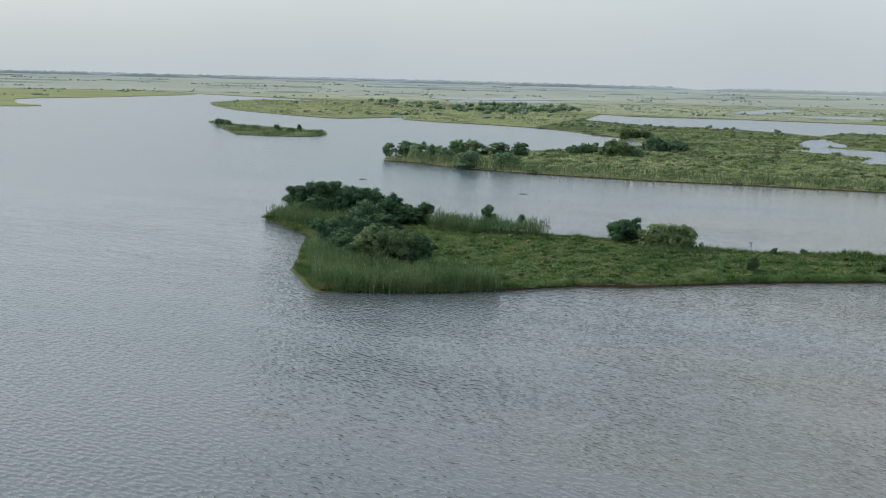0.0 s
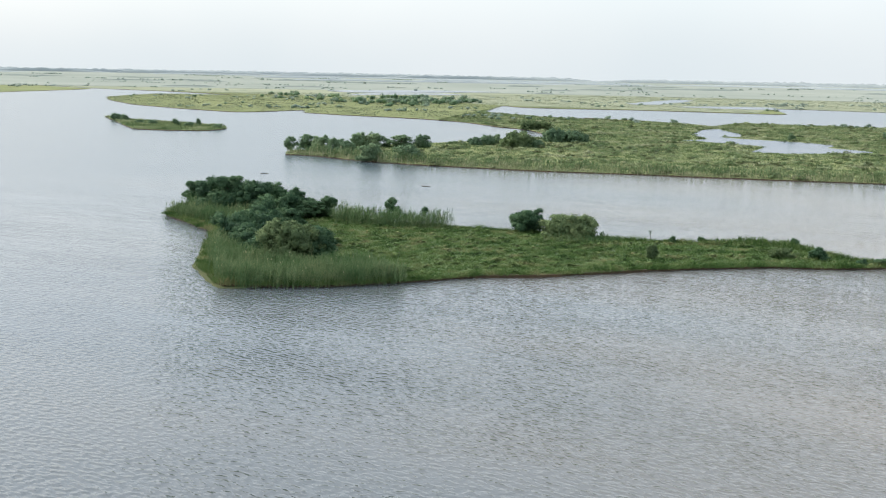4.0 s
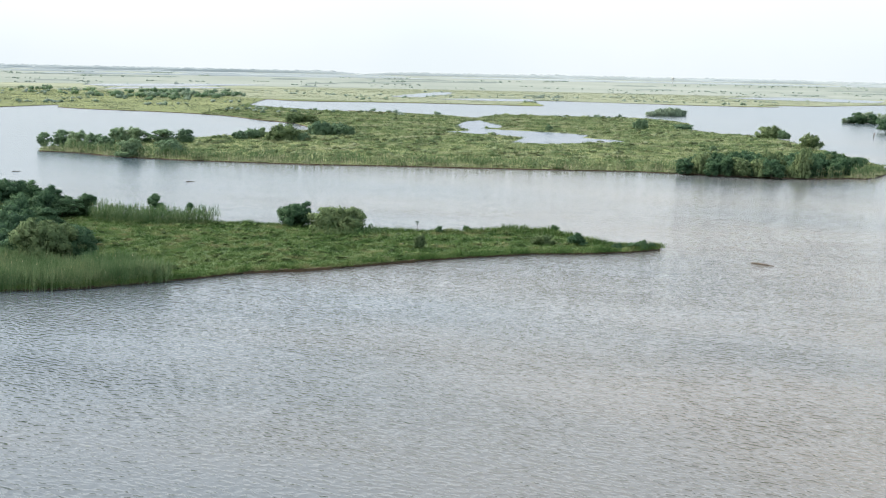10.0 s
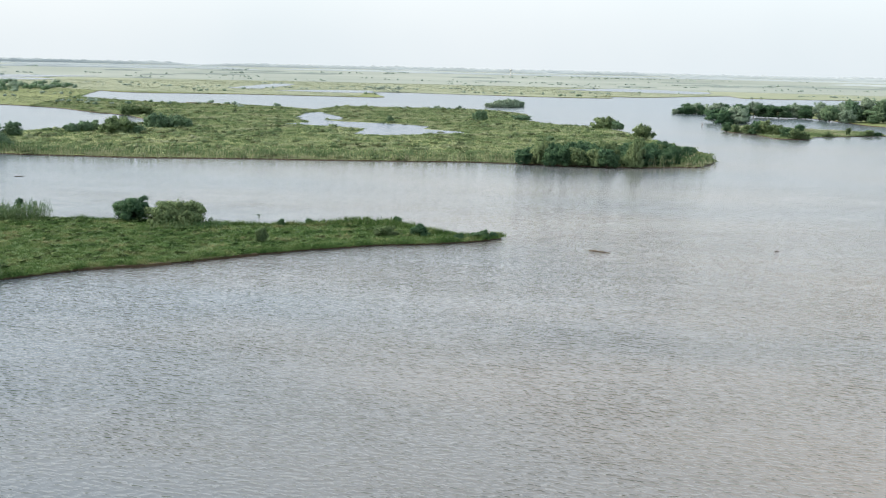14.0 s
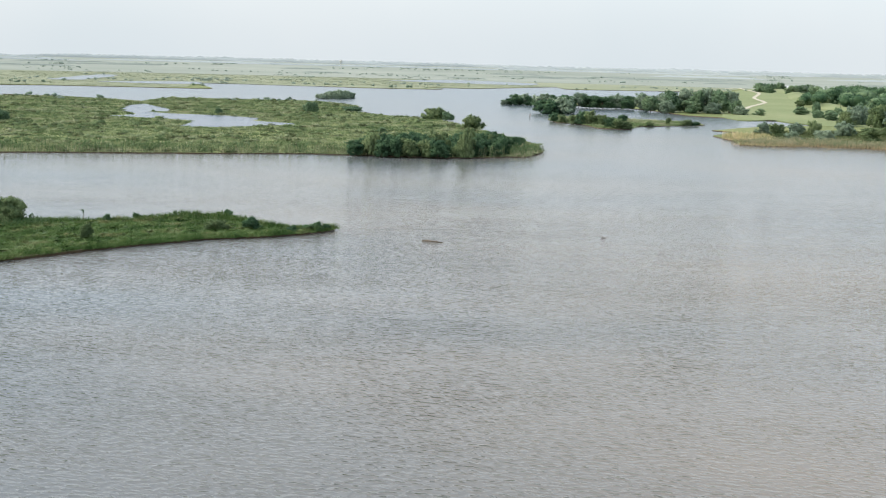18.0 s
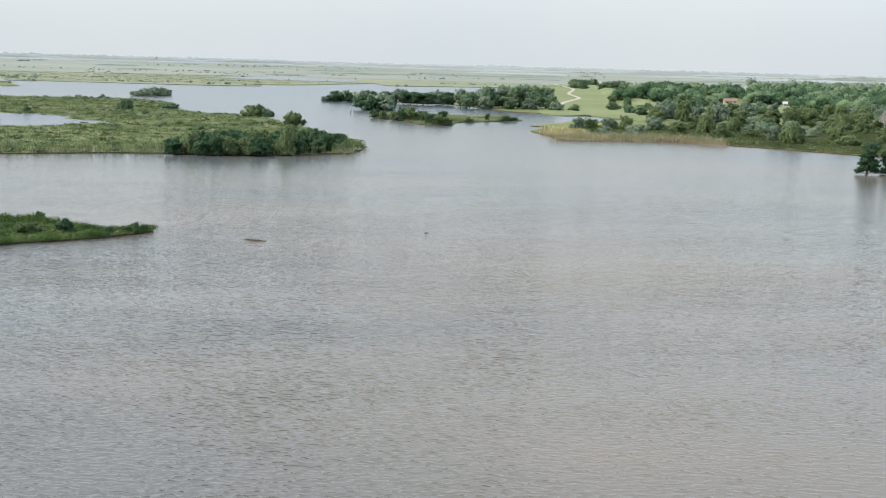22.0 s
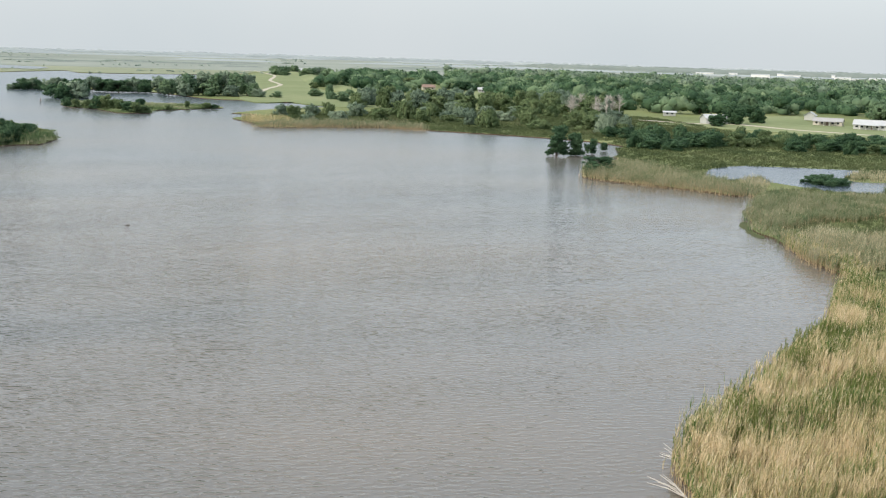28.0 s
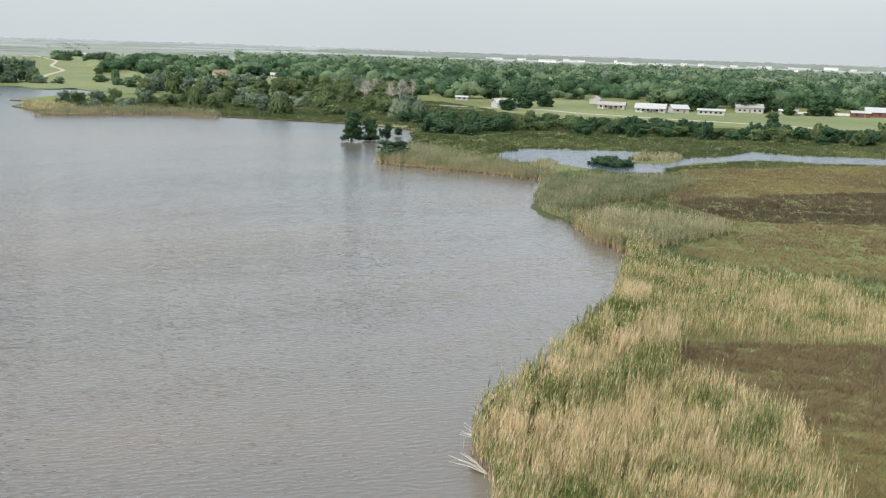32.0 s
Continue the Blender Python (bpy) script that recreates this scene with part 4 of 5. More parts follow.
grass("islet_grass", ISLE_B, 0.7, 1.0, 0.4, GRASS_MARSH, "green grass on the river islet", per=7, lean=0.6, clump=0.6)
grass("islet_grass", SMALL_ISLE, 0.5, 1.2, 0.5, GRASS_MARSH, "green marsh grass on the small far island", per=7, lean=0.6, clump=0.7, patch=18.0)

tuss = scatter(marsh_poly, 0.018, (MARSH_POND,))
canopy("marsh_tussocks", tuss[inside(coast_all, tuss)], 1.05, 4.4, [GRASS_MARSH, GRASS_DULL, GRASS_MARSH], "low rounded tussocks and bushes in the marsh", each=42, seed=21, leaf=0.13, category="tussocks")
canopy("island_tussocks", scatter(ISLAND, 0.14, (ISLE_REEDS,)), 0.5, 1.5, [GRASS_ISLE], "low leafy tussocks in the island grass", each=48, seed=22, leaf=0.12, category="tussocks")

for q in REED_VINES:
    reeds("climbing_vine", q, 34.0, 2.9, [VINE, VINE, VINE], "bright green leafy vine climbing over the reeds", leaf=0.42, leaves=9, stem=0.07, plume=0.0)

# ---- trees and shrubs ----
CLEARING = [(690, 440), (760, 480), (900, 600), (850, 640), (740, 560), (680, 480)]
for i, (x, y, h, w) in enumerate(ISLAND_TREES):
    olive = i in (9, 10)
    low = 7 <= i <= 12
    plant_tree("shrub" if low else "round", x, y, h * 1.02, w * 1.3, LEAF_OLIVE if olive else LEAF_DARK, BARK,
               ("olive-green willow bush standing in reeds" if olive else "dense dark bush among the island reeds") if low else "dark broad-crowned tree on the island's end", "shrub" if low else "tree", "island trees", detail=330)
for poly, count, low, high in (([(-34, 263), (-29, 255), (-19, 248), (-14, 244), (-10, 250), (-16, 257), (-25, 267)], 14, 3.4, 5.6), ([(-22, 214), (-17, 203), (-11, 195), (-4, 195), (-2, 205), (-8, 219), (-16, 229), (-21, 225)], 14, 2.6, 4.6)):
    for x, y in spread(poly, count, 3.6, 3):
        k = random.Random(int(x * 31 + y))
        plant_tree("shrub", x, y, k.uniform(low, high), k.uniform(5.5, 8.5), LEAF_DARK, BARK, "dense dark bush filling the island thicket", "shrub", "island thicket", detail=200)
for i, (x, y, h, w) in enumerate(ISLAND_SHRUBS):
    plant_tree("round" if i in (0, 1) else "shrub", x, y, h, w * 1.1, LEAF_OLIVE if i in (2, 5, 6) else LEAF_DARK, BARK, ("small open-crowned tree on the island's far edge", "small open-crowned tree on the island's far edge", "wide rounded olive bush on the island")[i] if i < 3 else "low dark bush in the island grass", "tree" if i in (0, 1) else "shrub", "island bushes", detail=220 if i in (0, 1) else 260)
plant_tree("sapling", 58, 221, 2.3, 1.1, LEAF_DARK, BARK, "thin sapling with a small round crown", "tree", "", detail=40, variants=1)
for i, (x, y, h, w) in enumerate(POINT_TREES):
    plant_tree("shrub" if i > 8 else "round", x, y + (9 if i in (9, 10) else 0), h, w * 1.3, LEAF_MID, BARK, "dark windswept tree on the marsh point" if i < 9 else "dark bush in the shoreline reeds", "tree" if i < 9 else "shrub", "trees on the marsh point", detail=130)
for i, (x, y, h, w) in enumerate(MARSH_SHRUBS):
    plant_tree("shrub", x, y, h * 0.9, w * 1.3, LEAF_OLIVE if i in (3, 5, 6, 10, 12) else LEAF_MID, BARK, "rounded bush standing in open marsh", "shrub", "marsh bushes", detail=110)
r0 = random.Random(3)
for x, y in spread(THICKET, 62, 3.6, 1):
    plant_tree("round" if r0.random() < 0.5 else "shrub", x, y, r0.uniform(4.2, 6.4), r0.uniform(5, 7.5), LEAF_DARK if r0.random() < 0.8 else LEAF_OLIVE, BARK, "dark green bush in the thicket on the marsh end", "shrub", "shoreline thicket", detail=110)
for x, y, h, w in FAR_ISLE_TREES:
    plant_tree("shrub", x, y, h * 0.85, w, LEAF_HAZE, BARK, "haze-lifted green bush on a tiny far islet", "shrub", "far islet bushes", detail=70, z=0.0)
for x, y, h, w in SMALL_ISLE_TREES:
    plant_tree("shrub", x, y, h * 0.8, w, LEAF_MID, BARK, "green bush on the small far island", "shrub", "small island bushes", detail=70)
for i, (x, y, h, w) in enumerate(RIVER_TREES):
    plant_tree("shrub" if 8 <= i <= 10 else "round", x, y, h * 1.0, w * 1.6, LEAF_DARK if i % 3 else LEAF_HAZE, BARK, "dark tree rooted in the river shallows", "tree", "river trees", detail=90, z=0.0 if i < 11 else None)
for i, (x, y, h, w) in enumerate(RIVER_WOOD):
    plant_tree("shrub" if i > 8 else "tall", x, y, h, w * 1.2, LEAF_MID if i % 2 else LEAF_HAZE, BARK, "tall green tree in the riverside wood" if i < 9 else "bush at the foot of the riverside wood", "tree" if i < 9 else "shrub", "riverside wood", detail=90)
for i, (x, y, h, w) in enumerate(ISLET_SHRUBS):
    plant_tree("shrub", x, y, h, w, LEAF_OLIVE if i % 3 else LEAF_DARK, BARK, "rounded willow bush on the river islet", "shrub", "islet bushes", detail=90)
for i, (x, y, h, w) in enumerate(COVE_TREES):
    plant_tree("cypress" if i < 2 else "shrub", x, y, h, w * (1.25 if i < 2 else 1.05), LEAF_DARK, BARK, "ragged dark cypress standing in the cove" if i < 2 else "dense dark bush on the reedy point", "tree" if i < 2 else "shrub", "cove trees", detail=170, z=0.05 if i < 3 else None)
for x, y in spread(POND_ISLE, 9, 2.6, 15):
    plant_tree("shrub", x, y, r0.uniform(1.5, 2.2), r0.uniform(3.6, 5.0), LEAF_DARK, BARK, "low green bush on an islet in the pond", "shrub", "pond islet bushes", detail=90, z=0.3)
for x, y in spread(SHORE_WOOD, 44, 10.5, 5):
    plant_tree("round" if r0.random() < 0.4 else "shrub", x, y, r0.uniform(3.2, 7.4), r0.uniform(6, 11), LEAF_OLIVE if r0.random() < 0.6 else LEAF_HAZE, BARK, "leafy green tree of the shore wood", "tree", "shore wood", detail=90)
for x, y in spread(SHORE_WOOD_B, 45, 9.0, 6):
    plant_tree("round", x, y, r0.uniform(7.0, 11.0), r0.uniform(9, 14), LEAF_HAZE if r0.random() < 0.5 else LEAF_OLIVE, BARK, "leafy green tree behind the shore wood", "tree", "shore wood", detail=80)
for x, y in spread(BELT, 110, 5.5, 7):
    plant_tree("shrub" if r0.random() < 0.6 else "round", x, y, r0.uniform(2.8, 5.6), r0.uniform(5, 10), (LEAF_DARK, LEAF_DARK, LEAF_DARK, LEAF_OLIVE)[r0.randrange(4)], BARK, "dark green bush in the belt below the houses", "shrub", "bush belt", detail=90)
for x, y, h, w in FIELD_TREES:
    plant_tree("round", x, y, h, w, LEAF_DARK, BARK, "broad leafy tree by the houses", "tree", "yard trees", detail=150)
for x, y in spread(LEVEE_GROVE, 26, 13.0, 8):
    plant_tree("tall" if r0.random() < 0.5 else "round", x, y, r0.uniform(7, 12), r0.uniform(10, 17), LEAF_MID if r0.random() < 0.6 else LEAF_HAZE, BARK, "broad green tree on the levee meadow", "tree", "levee trees", detail=70)
for x, y in spread([(729, 657), (827, 644), (925, 720), (893, 762), (784, 706)], 14, 11.0, 12) + spread([(560, 520), (600, 470), (700, 545), (690, 590), (620, 570)], 8, 14.0, 13):
    plant_tree("shrub" if r0.random() < 0.5 else "round", x, y, r0.uniform(3.5, 7.5), r0.uniform(6, 11), LEAF_MID if r0.random() < 0.5 else LEAF_OLIVE, BARK, "green tree scattered on the levee meadow", "tree", "levee trees", detail=70)
for x, y in spread(FOREST_NEAR, 200, 15.0, 9, avoid=(FIELD, LEVEE, CLEARING)):
    if math.hypot(x, y) < 1150:
        plant_tree("tall" if r0.random() < 0.5 else "round", x, y, r0.uniform(8, 13), r0.uniform(11, 18), (LEAF_DARK, LEAF_MID, LEAF_DARK, LEAF_OLIVE)[int(r0.random() ** 1.3 * 4)], BARK, "tall leafy tree of the wood behind the houses", "tree", "wood behind the houses", detail=70)
canopy("woods", [q for q in scatter(FOREST_NEAR, 0.0021, (FIELD, LEVEE, CLEARING)) if math.hypot(*q) < 1500], 10.0, 18.0, [LEAF_DARK, LEAF_MID, LEAF_DARK], "continuous green woodland behind the houses", each=260, seed=11, lobes=8, leaf=0.065)
canopy("far_woods", [q for q in scatter(FOREST_FAR + FOREST_NEAR[-7:-5], 0.0016) if 1100 < math.hypot(*q) < 1950], 11.0, 21.0, [LEAF_HAZE, LEAF_HAZE, LEAF_MID], "far woodland with haze-lifted greens", each=120, seed=12, leaf=0.12)
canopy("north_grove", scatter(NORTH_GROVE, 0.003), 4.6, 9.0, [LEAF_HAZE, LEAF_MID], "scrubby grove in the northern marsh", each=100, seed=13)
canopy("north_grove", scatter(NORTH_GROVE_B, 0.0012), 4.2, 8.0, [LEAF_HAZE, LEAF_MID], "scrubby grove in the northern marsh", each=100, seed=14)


def rows(r1, r2, a1, a2, count, per, seed):
    """Points strung along loose rows that lie across the plain."""
    r, out = random.Random(seed), []
    for _ in range(count):
        d, a, ln = r.uniform(r1, r2), r.uniform(a1, a2), r.uniform(20, 160)
        for k in range(max(1, int(per * r.uniform(0.2, 1.8)))):
            s, q = r.uniform(-0.5, 0.5) * ln, d + r.gauss(0, 12)
            out.append((-q * math.sin(radians(a)) + s * math.cos(radians(a)), q * math.cos(radians(a)) + s * math.sin(radians(a))))
    pts = np.array(out)
    keep = inside(coast_all, pts)
    for pool in POOLS:
        keep &= ~inside(pool, pts)
    return pts[keep]


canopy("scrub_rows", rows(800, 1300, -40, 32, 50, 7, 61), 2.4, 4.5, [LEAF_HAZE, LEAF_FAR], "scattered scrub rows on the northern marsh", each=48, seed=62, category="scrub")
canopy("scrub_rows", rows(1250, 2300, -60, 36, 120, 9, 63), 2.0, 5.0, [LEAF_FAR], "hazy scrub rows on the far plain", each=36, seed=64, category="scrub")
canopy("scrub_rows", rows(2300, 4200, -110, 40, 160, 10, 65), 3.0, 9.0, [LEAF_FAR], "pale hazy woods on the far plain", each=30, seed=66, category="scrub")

# ---- far woods on the horizon ----
def haze_belt(name, r1, r2, count, long, h, seed, label, mat=None, arc=(-112, 40)):
    """Tree lines of the distance: long low lumpy banks that lie across the view."""
    r, V, T = random.Random(seed), [], []
    for k in range(count):
        d, a0 = r.uniform(r1, r2), r.uniform(*arc)
        ln = long * r.uniform(0.4, 1.6)
        n = max(6, int(ln / (d * 0.0022)))
        slant, hh = r.uniform(-0.25, 0.25), h * r.uniform(0.8, 1.1)
        base = len(V)
        for i in range(n + 1):
            t = i / n
            a = radians(a0) + (t - 0.5) * ln / d
            q = d + slant * ln * (t - 0.5)
            end = min(1.0, 6 * t, 6 * (1 - t))
            z = hh * end * (0.8 + 0.2 * noise.noise((i * 0.3, k * 3.7, seed)) + 0.3 * noise.noise((i * 0.93, k * 1.7, seed)))
            for dq, zz in ((0, -0.2), (2.5, z * 0.75), (7, z), (30, z * 0.8), (36, -0.2)):
                V.append((-(q + dq) * math.sin(a), (q + dq) * math.cos(a), LAND + 0.3 + max(zz, -0.2)))
        for i in range(n):
            for j in range(4):
                p = base + i * 5 + j
                T += [(p, p + 1, p + 6), (p, p + 6, p + 5)]
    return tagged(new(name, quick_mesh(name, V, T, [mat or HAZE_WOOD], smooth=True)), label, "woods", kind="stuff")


haze_belt("distant_woods", 4500, 4850, 70, 900, 15, 31, "woods along the horizon in haze-tinted blue-grey")
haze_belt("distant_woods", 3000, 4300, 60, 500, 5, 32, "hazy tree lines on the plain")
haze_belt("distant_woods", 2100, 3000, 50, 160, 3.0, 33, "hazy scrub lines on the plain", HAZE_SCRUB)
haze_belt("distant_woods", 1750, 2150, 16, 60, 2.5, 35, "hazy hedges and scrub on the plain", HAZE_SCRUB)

haze_belt("distant_woods", 3500, 4400, 110, 520, 13, 36, "haze-tinted woods beyond the green woodland", HAZE_SCRUB, (-112, -62))

# ---- levee meadow, mown field, track and road ----
def sheet(name, outline, top, mat, label, category, rough=1.0, step=8.0, seed=1.0):
    return slab(name, wobbled(outline, step, rough, seed), top, LAND - 0.3, [mat], label, category)


def ribbon(name, line, width, z, mat, label, category):
    pts = [Vector((x, y, 0)) for x, y in wobbled(line, 6.0, 0.4, 9.0, closed=False)]
    left, right = [], []
    for i, p in enumerate(pts):
        d = (pts[min(i + 1, len(pts) - 1)] - pts[max(i - 1, 0)]).normalized()
        s = Vector((-d.y, d.x, 0)) * width / 2
        left.append(((p + s).x, (p + s).y)), right.append(((p - s).x, (p - s).y))
    return slab(name, left + right[::-1], z, z - 0.4, [mat], label, category)


sheet("levee_meadow", LEVEE, LAND + 0.2, MOWN, "smooth mown meadow on the levee slope", "meadow", 2.0)
sheet("clearing_meadow", CLEARING, LAND + 0.26, MOWN, "sunny mown clearing in the wood", "meadow", 2.0)
sheet("house_field", FIELD, LAND + 0.2, MOWN, "wide mown field in front of the houses", "field", 1.0)
ribbon("road_track", TRACK, 3.6, LAND + 0.34, GRAVEL, "pale zigzag shell track over the levee", "track")
ribbon("road_1", ROAD, 5.0, LAND + 0.3, GRAVEL, "pale straight road along the field", "road")


def ridge(name, line, height, width, mat, label):
    """A levee: a long bank with sloping sides."""
    pts = [Vector((x, y, 0)) for x, y in wobbled(line, 14.0, 1.0, 15.0, closed=False)]
    V, T = [], []
    for i, p in enumerate(pts):
        d = (pts[min(i + 1, len(pts) - 1)] - pts[max(i - 1, 0)]).normalized()
        s = Vector((-d.y, d.x, 0))
        for off, z in ((-width / 2, -0.3), (-width * 0.15, height), (width * 0.15, height), (width / 2, -0.3)):
            q = p + s * off
            V.append((q.x, q.y, LAND + z))
    for i in range(len(pts) - 1):
        for k in range(3):
            a = i * 4 + k
            T += [(a, a + 4, a + 5), (a, a + 5, a + 1)]
    return tagged(new(name, quick_mesh(name, V, T, [mat])), label, "levee", kind="structure")


ridge("levee", [(1330, 1270), (1120, 1010), (930, 830), (760, 640), (700, 560), (690, 470)], 2.6, 26, MOWN, "low grassed levee bank winding inland")

# ---- houses ----
def plain_material(name, colour, rough=0.7, vary=0.12):
    d = tuple(c * (1 - vary) for c in colour)
    e = tuple(min(1, c * (1 + vary)) for c in colour)
    return two_tone(name, d, colour, e, 0.3, 4.0, rough=rough, relief=0.15, depth=0.03)


WHITE_WALL, CREAM_WALL, PINK_WALL, RED_WALL = (plain_material(*k) for k in (("white_siding", (0.42, 0.43, 0.41)), ("cream_siding", (0.46, 0.43, 0.36)), ("pinkish_render", (0.6, 0.47, 0.41)), ("red_barn_boards", (0.17, 0.075, 0.065))))
TIN, SHINGLE, BROWN_ROOF = (plain_material(*k) for k in (("pale_metal_roof", (0.42, 0.44, 0.45), 0.5), ("grey_shingles", (0.33, 0.33, 0.33)), ("brown_shingles", (0.24, 0.17, 0.14))))
GLASS = plain_material("dark_window_glass", (0.03, 0.035, 0.04), 0.12)
TRIM = plain_material("white_trim", (0.75, 0.75, 0.73))


def box_bm(x1, x2, y1, y2, z1, z2, bevel=0.0):
    bm = bmesh.new()
    bmesh.ops.create_cube(bm, size=1.0)
    for v in bm.verts:
        v.co = Vector(((x1 + x2) / 2 + v.co.x * (x2 - x1), (y1 + y2) / 2 + v.co.y * (y2 - y1), (z1 + z2) / 2 + v.co.z * (z2 - z1)))
    if bevel:
        bmesh.ops.bevel(bm, geom=bm.edges[:], offset=bevel, segments=1, affect="EDGES")
    return bm


def part(name, bm, mat, parent, label=""):
    me = bpy.data.meshes.new(name)
    bm.to_mesh(me)
    bm.free()
    me.materials.append(mat)
    ob = new(name, me)
    ob.parent = parent
    return tagged(ob, label)


def gable_bm(w, d, eave, peak, hip=0.0):
    """House walls with gable ends, the ridge along x."""
    bm = bmesh.new()
    pts = [(-d / 2, 0), (d / 2, 0), (d / 2, eave), (0, peak), (-d / 2, eave)]
    rows = [[bm.verts.new((sx * w / 2, y, z)) for y, z in pts] for sx in (-1, 1)]
    bm.faces.new(rows[0][::-1]), bm.faces.new(rows[1])
    for k in range(5):
        bm.faces.new((rows[0][k], rows[0][(k + 1) % 5], rows[1][(k + 1) % 5], rows[1][k]))
    bmesh.ops.recalc_face_normals(bm, faces=bm.faces[:])
    return bm


def roof_bm(w, d, eave, peak, over=0.5, thick=0.16):
    bm = bmesh.new()
    rise = (peak - eave) / (d / 2)
    y = d / 2 + over
    z = eave - rise * over
    prof = [(-y, z + 0.05), (0, peak + 0.05), (y, z + 0.05), (y, z + 0.05 + thick), (0, peak + 0.05 + thick), (-y, z + 0.05 + thick)]
    rows = [[bm.verts.new((sx * (w / 2 + over), a, b)) for a, b in prof] for sx in (-1, 1)]
    for k in range(6):
        bm.faces.new((rows[0][k], rows[0][(k + 1) % 6], rows[1][(k + 1) % 6], rows[1][k]))
    for rw in rows:
        bm.faces.new((rw[0], rw[1], rw[4], rw[5])), bm.faces.new((rw[1], rw[2], rw[3], rw[4]))
    bmesh.ops.recalc_face_normals(bm, faces=bm.faces[:])
    return bm


def house(x, y, w, d, eave, peak, turn, wall, roof, label, windows=4, door=True, porch=False, chimney=False, name="house", category="house", side=False):
    face = math.degrees(math.atan2(y, x)) - 90   # front (-y side) towards the bayou
    top = new(name)
    top.matrix_basis = pose(x, y, LAND + 0.15, 0, 0, face + turn)
    part("wall", gable_bm(w, d, eave, peak), wall, top)
    r = part("roof", roof_bm(w, d, eave, peak), roof, top)
    if chimney:
        part("chimney", box_bm(w * 0.2, w * 0.2 + 0.8, 0.3, 1.1, eave, peak + 0.9, 0.04), PINK_WALL, r)
    fy = -d / 2
    xs = [(-0.5 + (k + 0.7) / (windows + 0.4)) * w for k in range(windows)]
    for k, cx in enumerate(xs):
        if door and k == windows // 2:
            part("door", box_bm(cx - 0.5, cx + 0.5, fy - 0.06, fy + 0.05, 0.1, 2.15, 0.02), BROWN_ROOF, top)
            continue
        f = part("window", box_bm(cx - 0.75, cx + 0.75, fy - 0.05, fy + 0.05, 0.9, 2.1, 0.02), wall, top)
        part("pane", box_bm(cx - 0.62, cx + 0.62, fy - 0.07, fy - 0.03, 1.02, 1.98), GLASS, f)
    if porch:
        part("porch_roof", box_bm(-w * 0.3, w * 0.3, fy - 2.4, fy, eave - 0.35, eave - 0.2, 0.03), roof, top)
        for k in (-0.29, -0.1, 0.1, 0.29):
            part("porch_post", box_bm(w * k - 0.08, w * k + 0.08, fy - 2.3, fy - 2.14, 0, eave - 0.35), TRIM, top)
    return tagged(top, label, category, "houses by the field")


house(593, 249, 12, 8, 2.8, 4.7, 25, WHITE_WALL, TIN, "white house with a pale metal roof beside trees", 4, porch=True)
house(648, 300, 7, 5, 2.0, 2.7, 5, WHITE_WALL, TIN, "low white open-fronted shed on the grass", 2, door=False, name="shed", category="shed")
house(695, 232, 6.5, 6, 2.9, 4.8, 80, WHITE_WALL, TIN, "small white cottage with its gable to the field", 2)
house(644, 205, 15, 8, 2.4, 3.9, -8, CREAM_WALL, SHINGLE, "long low cream bungalow with grey shingles", 5, porch=True)
house(628, 178, 16, 9, 2.5, 4.7, -6, WHITE_WALL, TIN, "long white bungalow with a pale metal roof", 6, porch=True)
house(640, 166, 9, 8, 2.4, 4.3, 20, WHITE_WALL, TIN, "white garage wing with a pale roof", 2, name="garage", category="garage")
house(635, 147, 14, 6, 2.4, 3.2, -4, WHITE_WALL, TIN, "long pale metal shed on the field", 5, door=False, name="shed", category="shed")
house(684, 137, 15, 9, 3.0, 5.0, 6, WHITE_WALL, SHINGLE, "pale house with a grey shingle roof", 5)
house(689, 116, 10, 6, 2.0, 2.8, 0, WHITE_WALL, TIN, "low white shed under a tree", 3, door=False, name="shed", category="shed")
house(702, 79, 10, 7, 2.4, 3.4, 8, RED_WALL, TIN, "small red barn with a metal roof", 2, name="barn", category="barn")
house(716, 68, 20, 10, 2.8, 5.2, 4, RED_WALL, TIN, "broad red barn with a pale metal roof", 4, name="barn", category="barn")
house(804, 85, 8, 7, 3.6, 6.0, 70, WHITE_WALL, SHINGLE, "tall pale house half hidden by trees", 2)
house(869, 579, 10, 7, 2.6, 4.2, 0, WHITE_WALL, TIN, "white long-roofed house in a wood clearing", 4)
house(1010, 705, 8, 6, 3.5, 6.4, 40, WHITE_WALL, TIN, "small bright white house among far trees", 2)
house(862, 634, 11, 8, 2.6, 4.6, 10, CREAM_WALL, BROWN_ROOF, "brown-roofed house at the wood's edge", 3)
house(750, 464, 11, 7, 2.4, 3.8, -5, CREAM_WALL, SHINGLE, "tan-roofed house behind the shore wood", 4)
house(1309, 1200, 20, 10, 3.0, 5.0, 0, WHITE_WALL, TIN, "pale blue-roofed shed beyond the levee", 4, name="shed", category="shed")
for k in range(8):
    top = new("fence")
    x, y = 700 + 1.2 * k, 111 - 4.2 * k
    top.matrix_basis = pose(x, y, LAND + 0.2, 0, 0, math.degrees(math.atan2(-4.2, 1.2)))
    for j in (-2.0, 2.0):
        part("post", box_bm(j - 0.07, j + 0.07, -0.07, 0.07, -0.3, 1.5), TRIM, top)
    part("panel", box_bm(-2.15, 2.15, -0.04, 0.04, 0.1, 1.4, 0.01), TRIM, top)
    tagged(top, "white board fence panel along the yard", "fence", "yard fence")
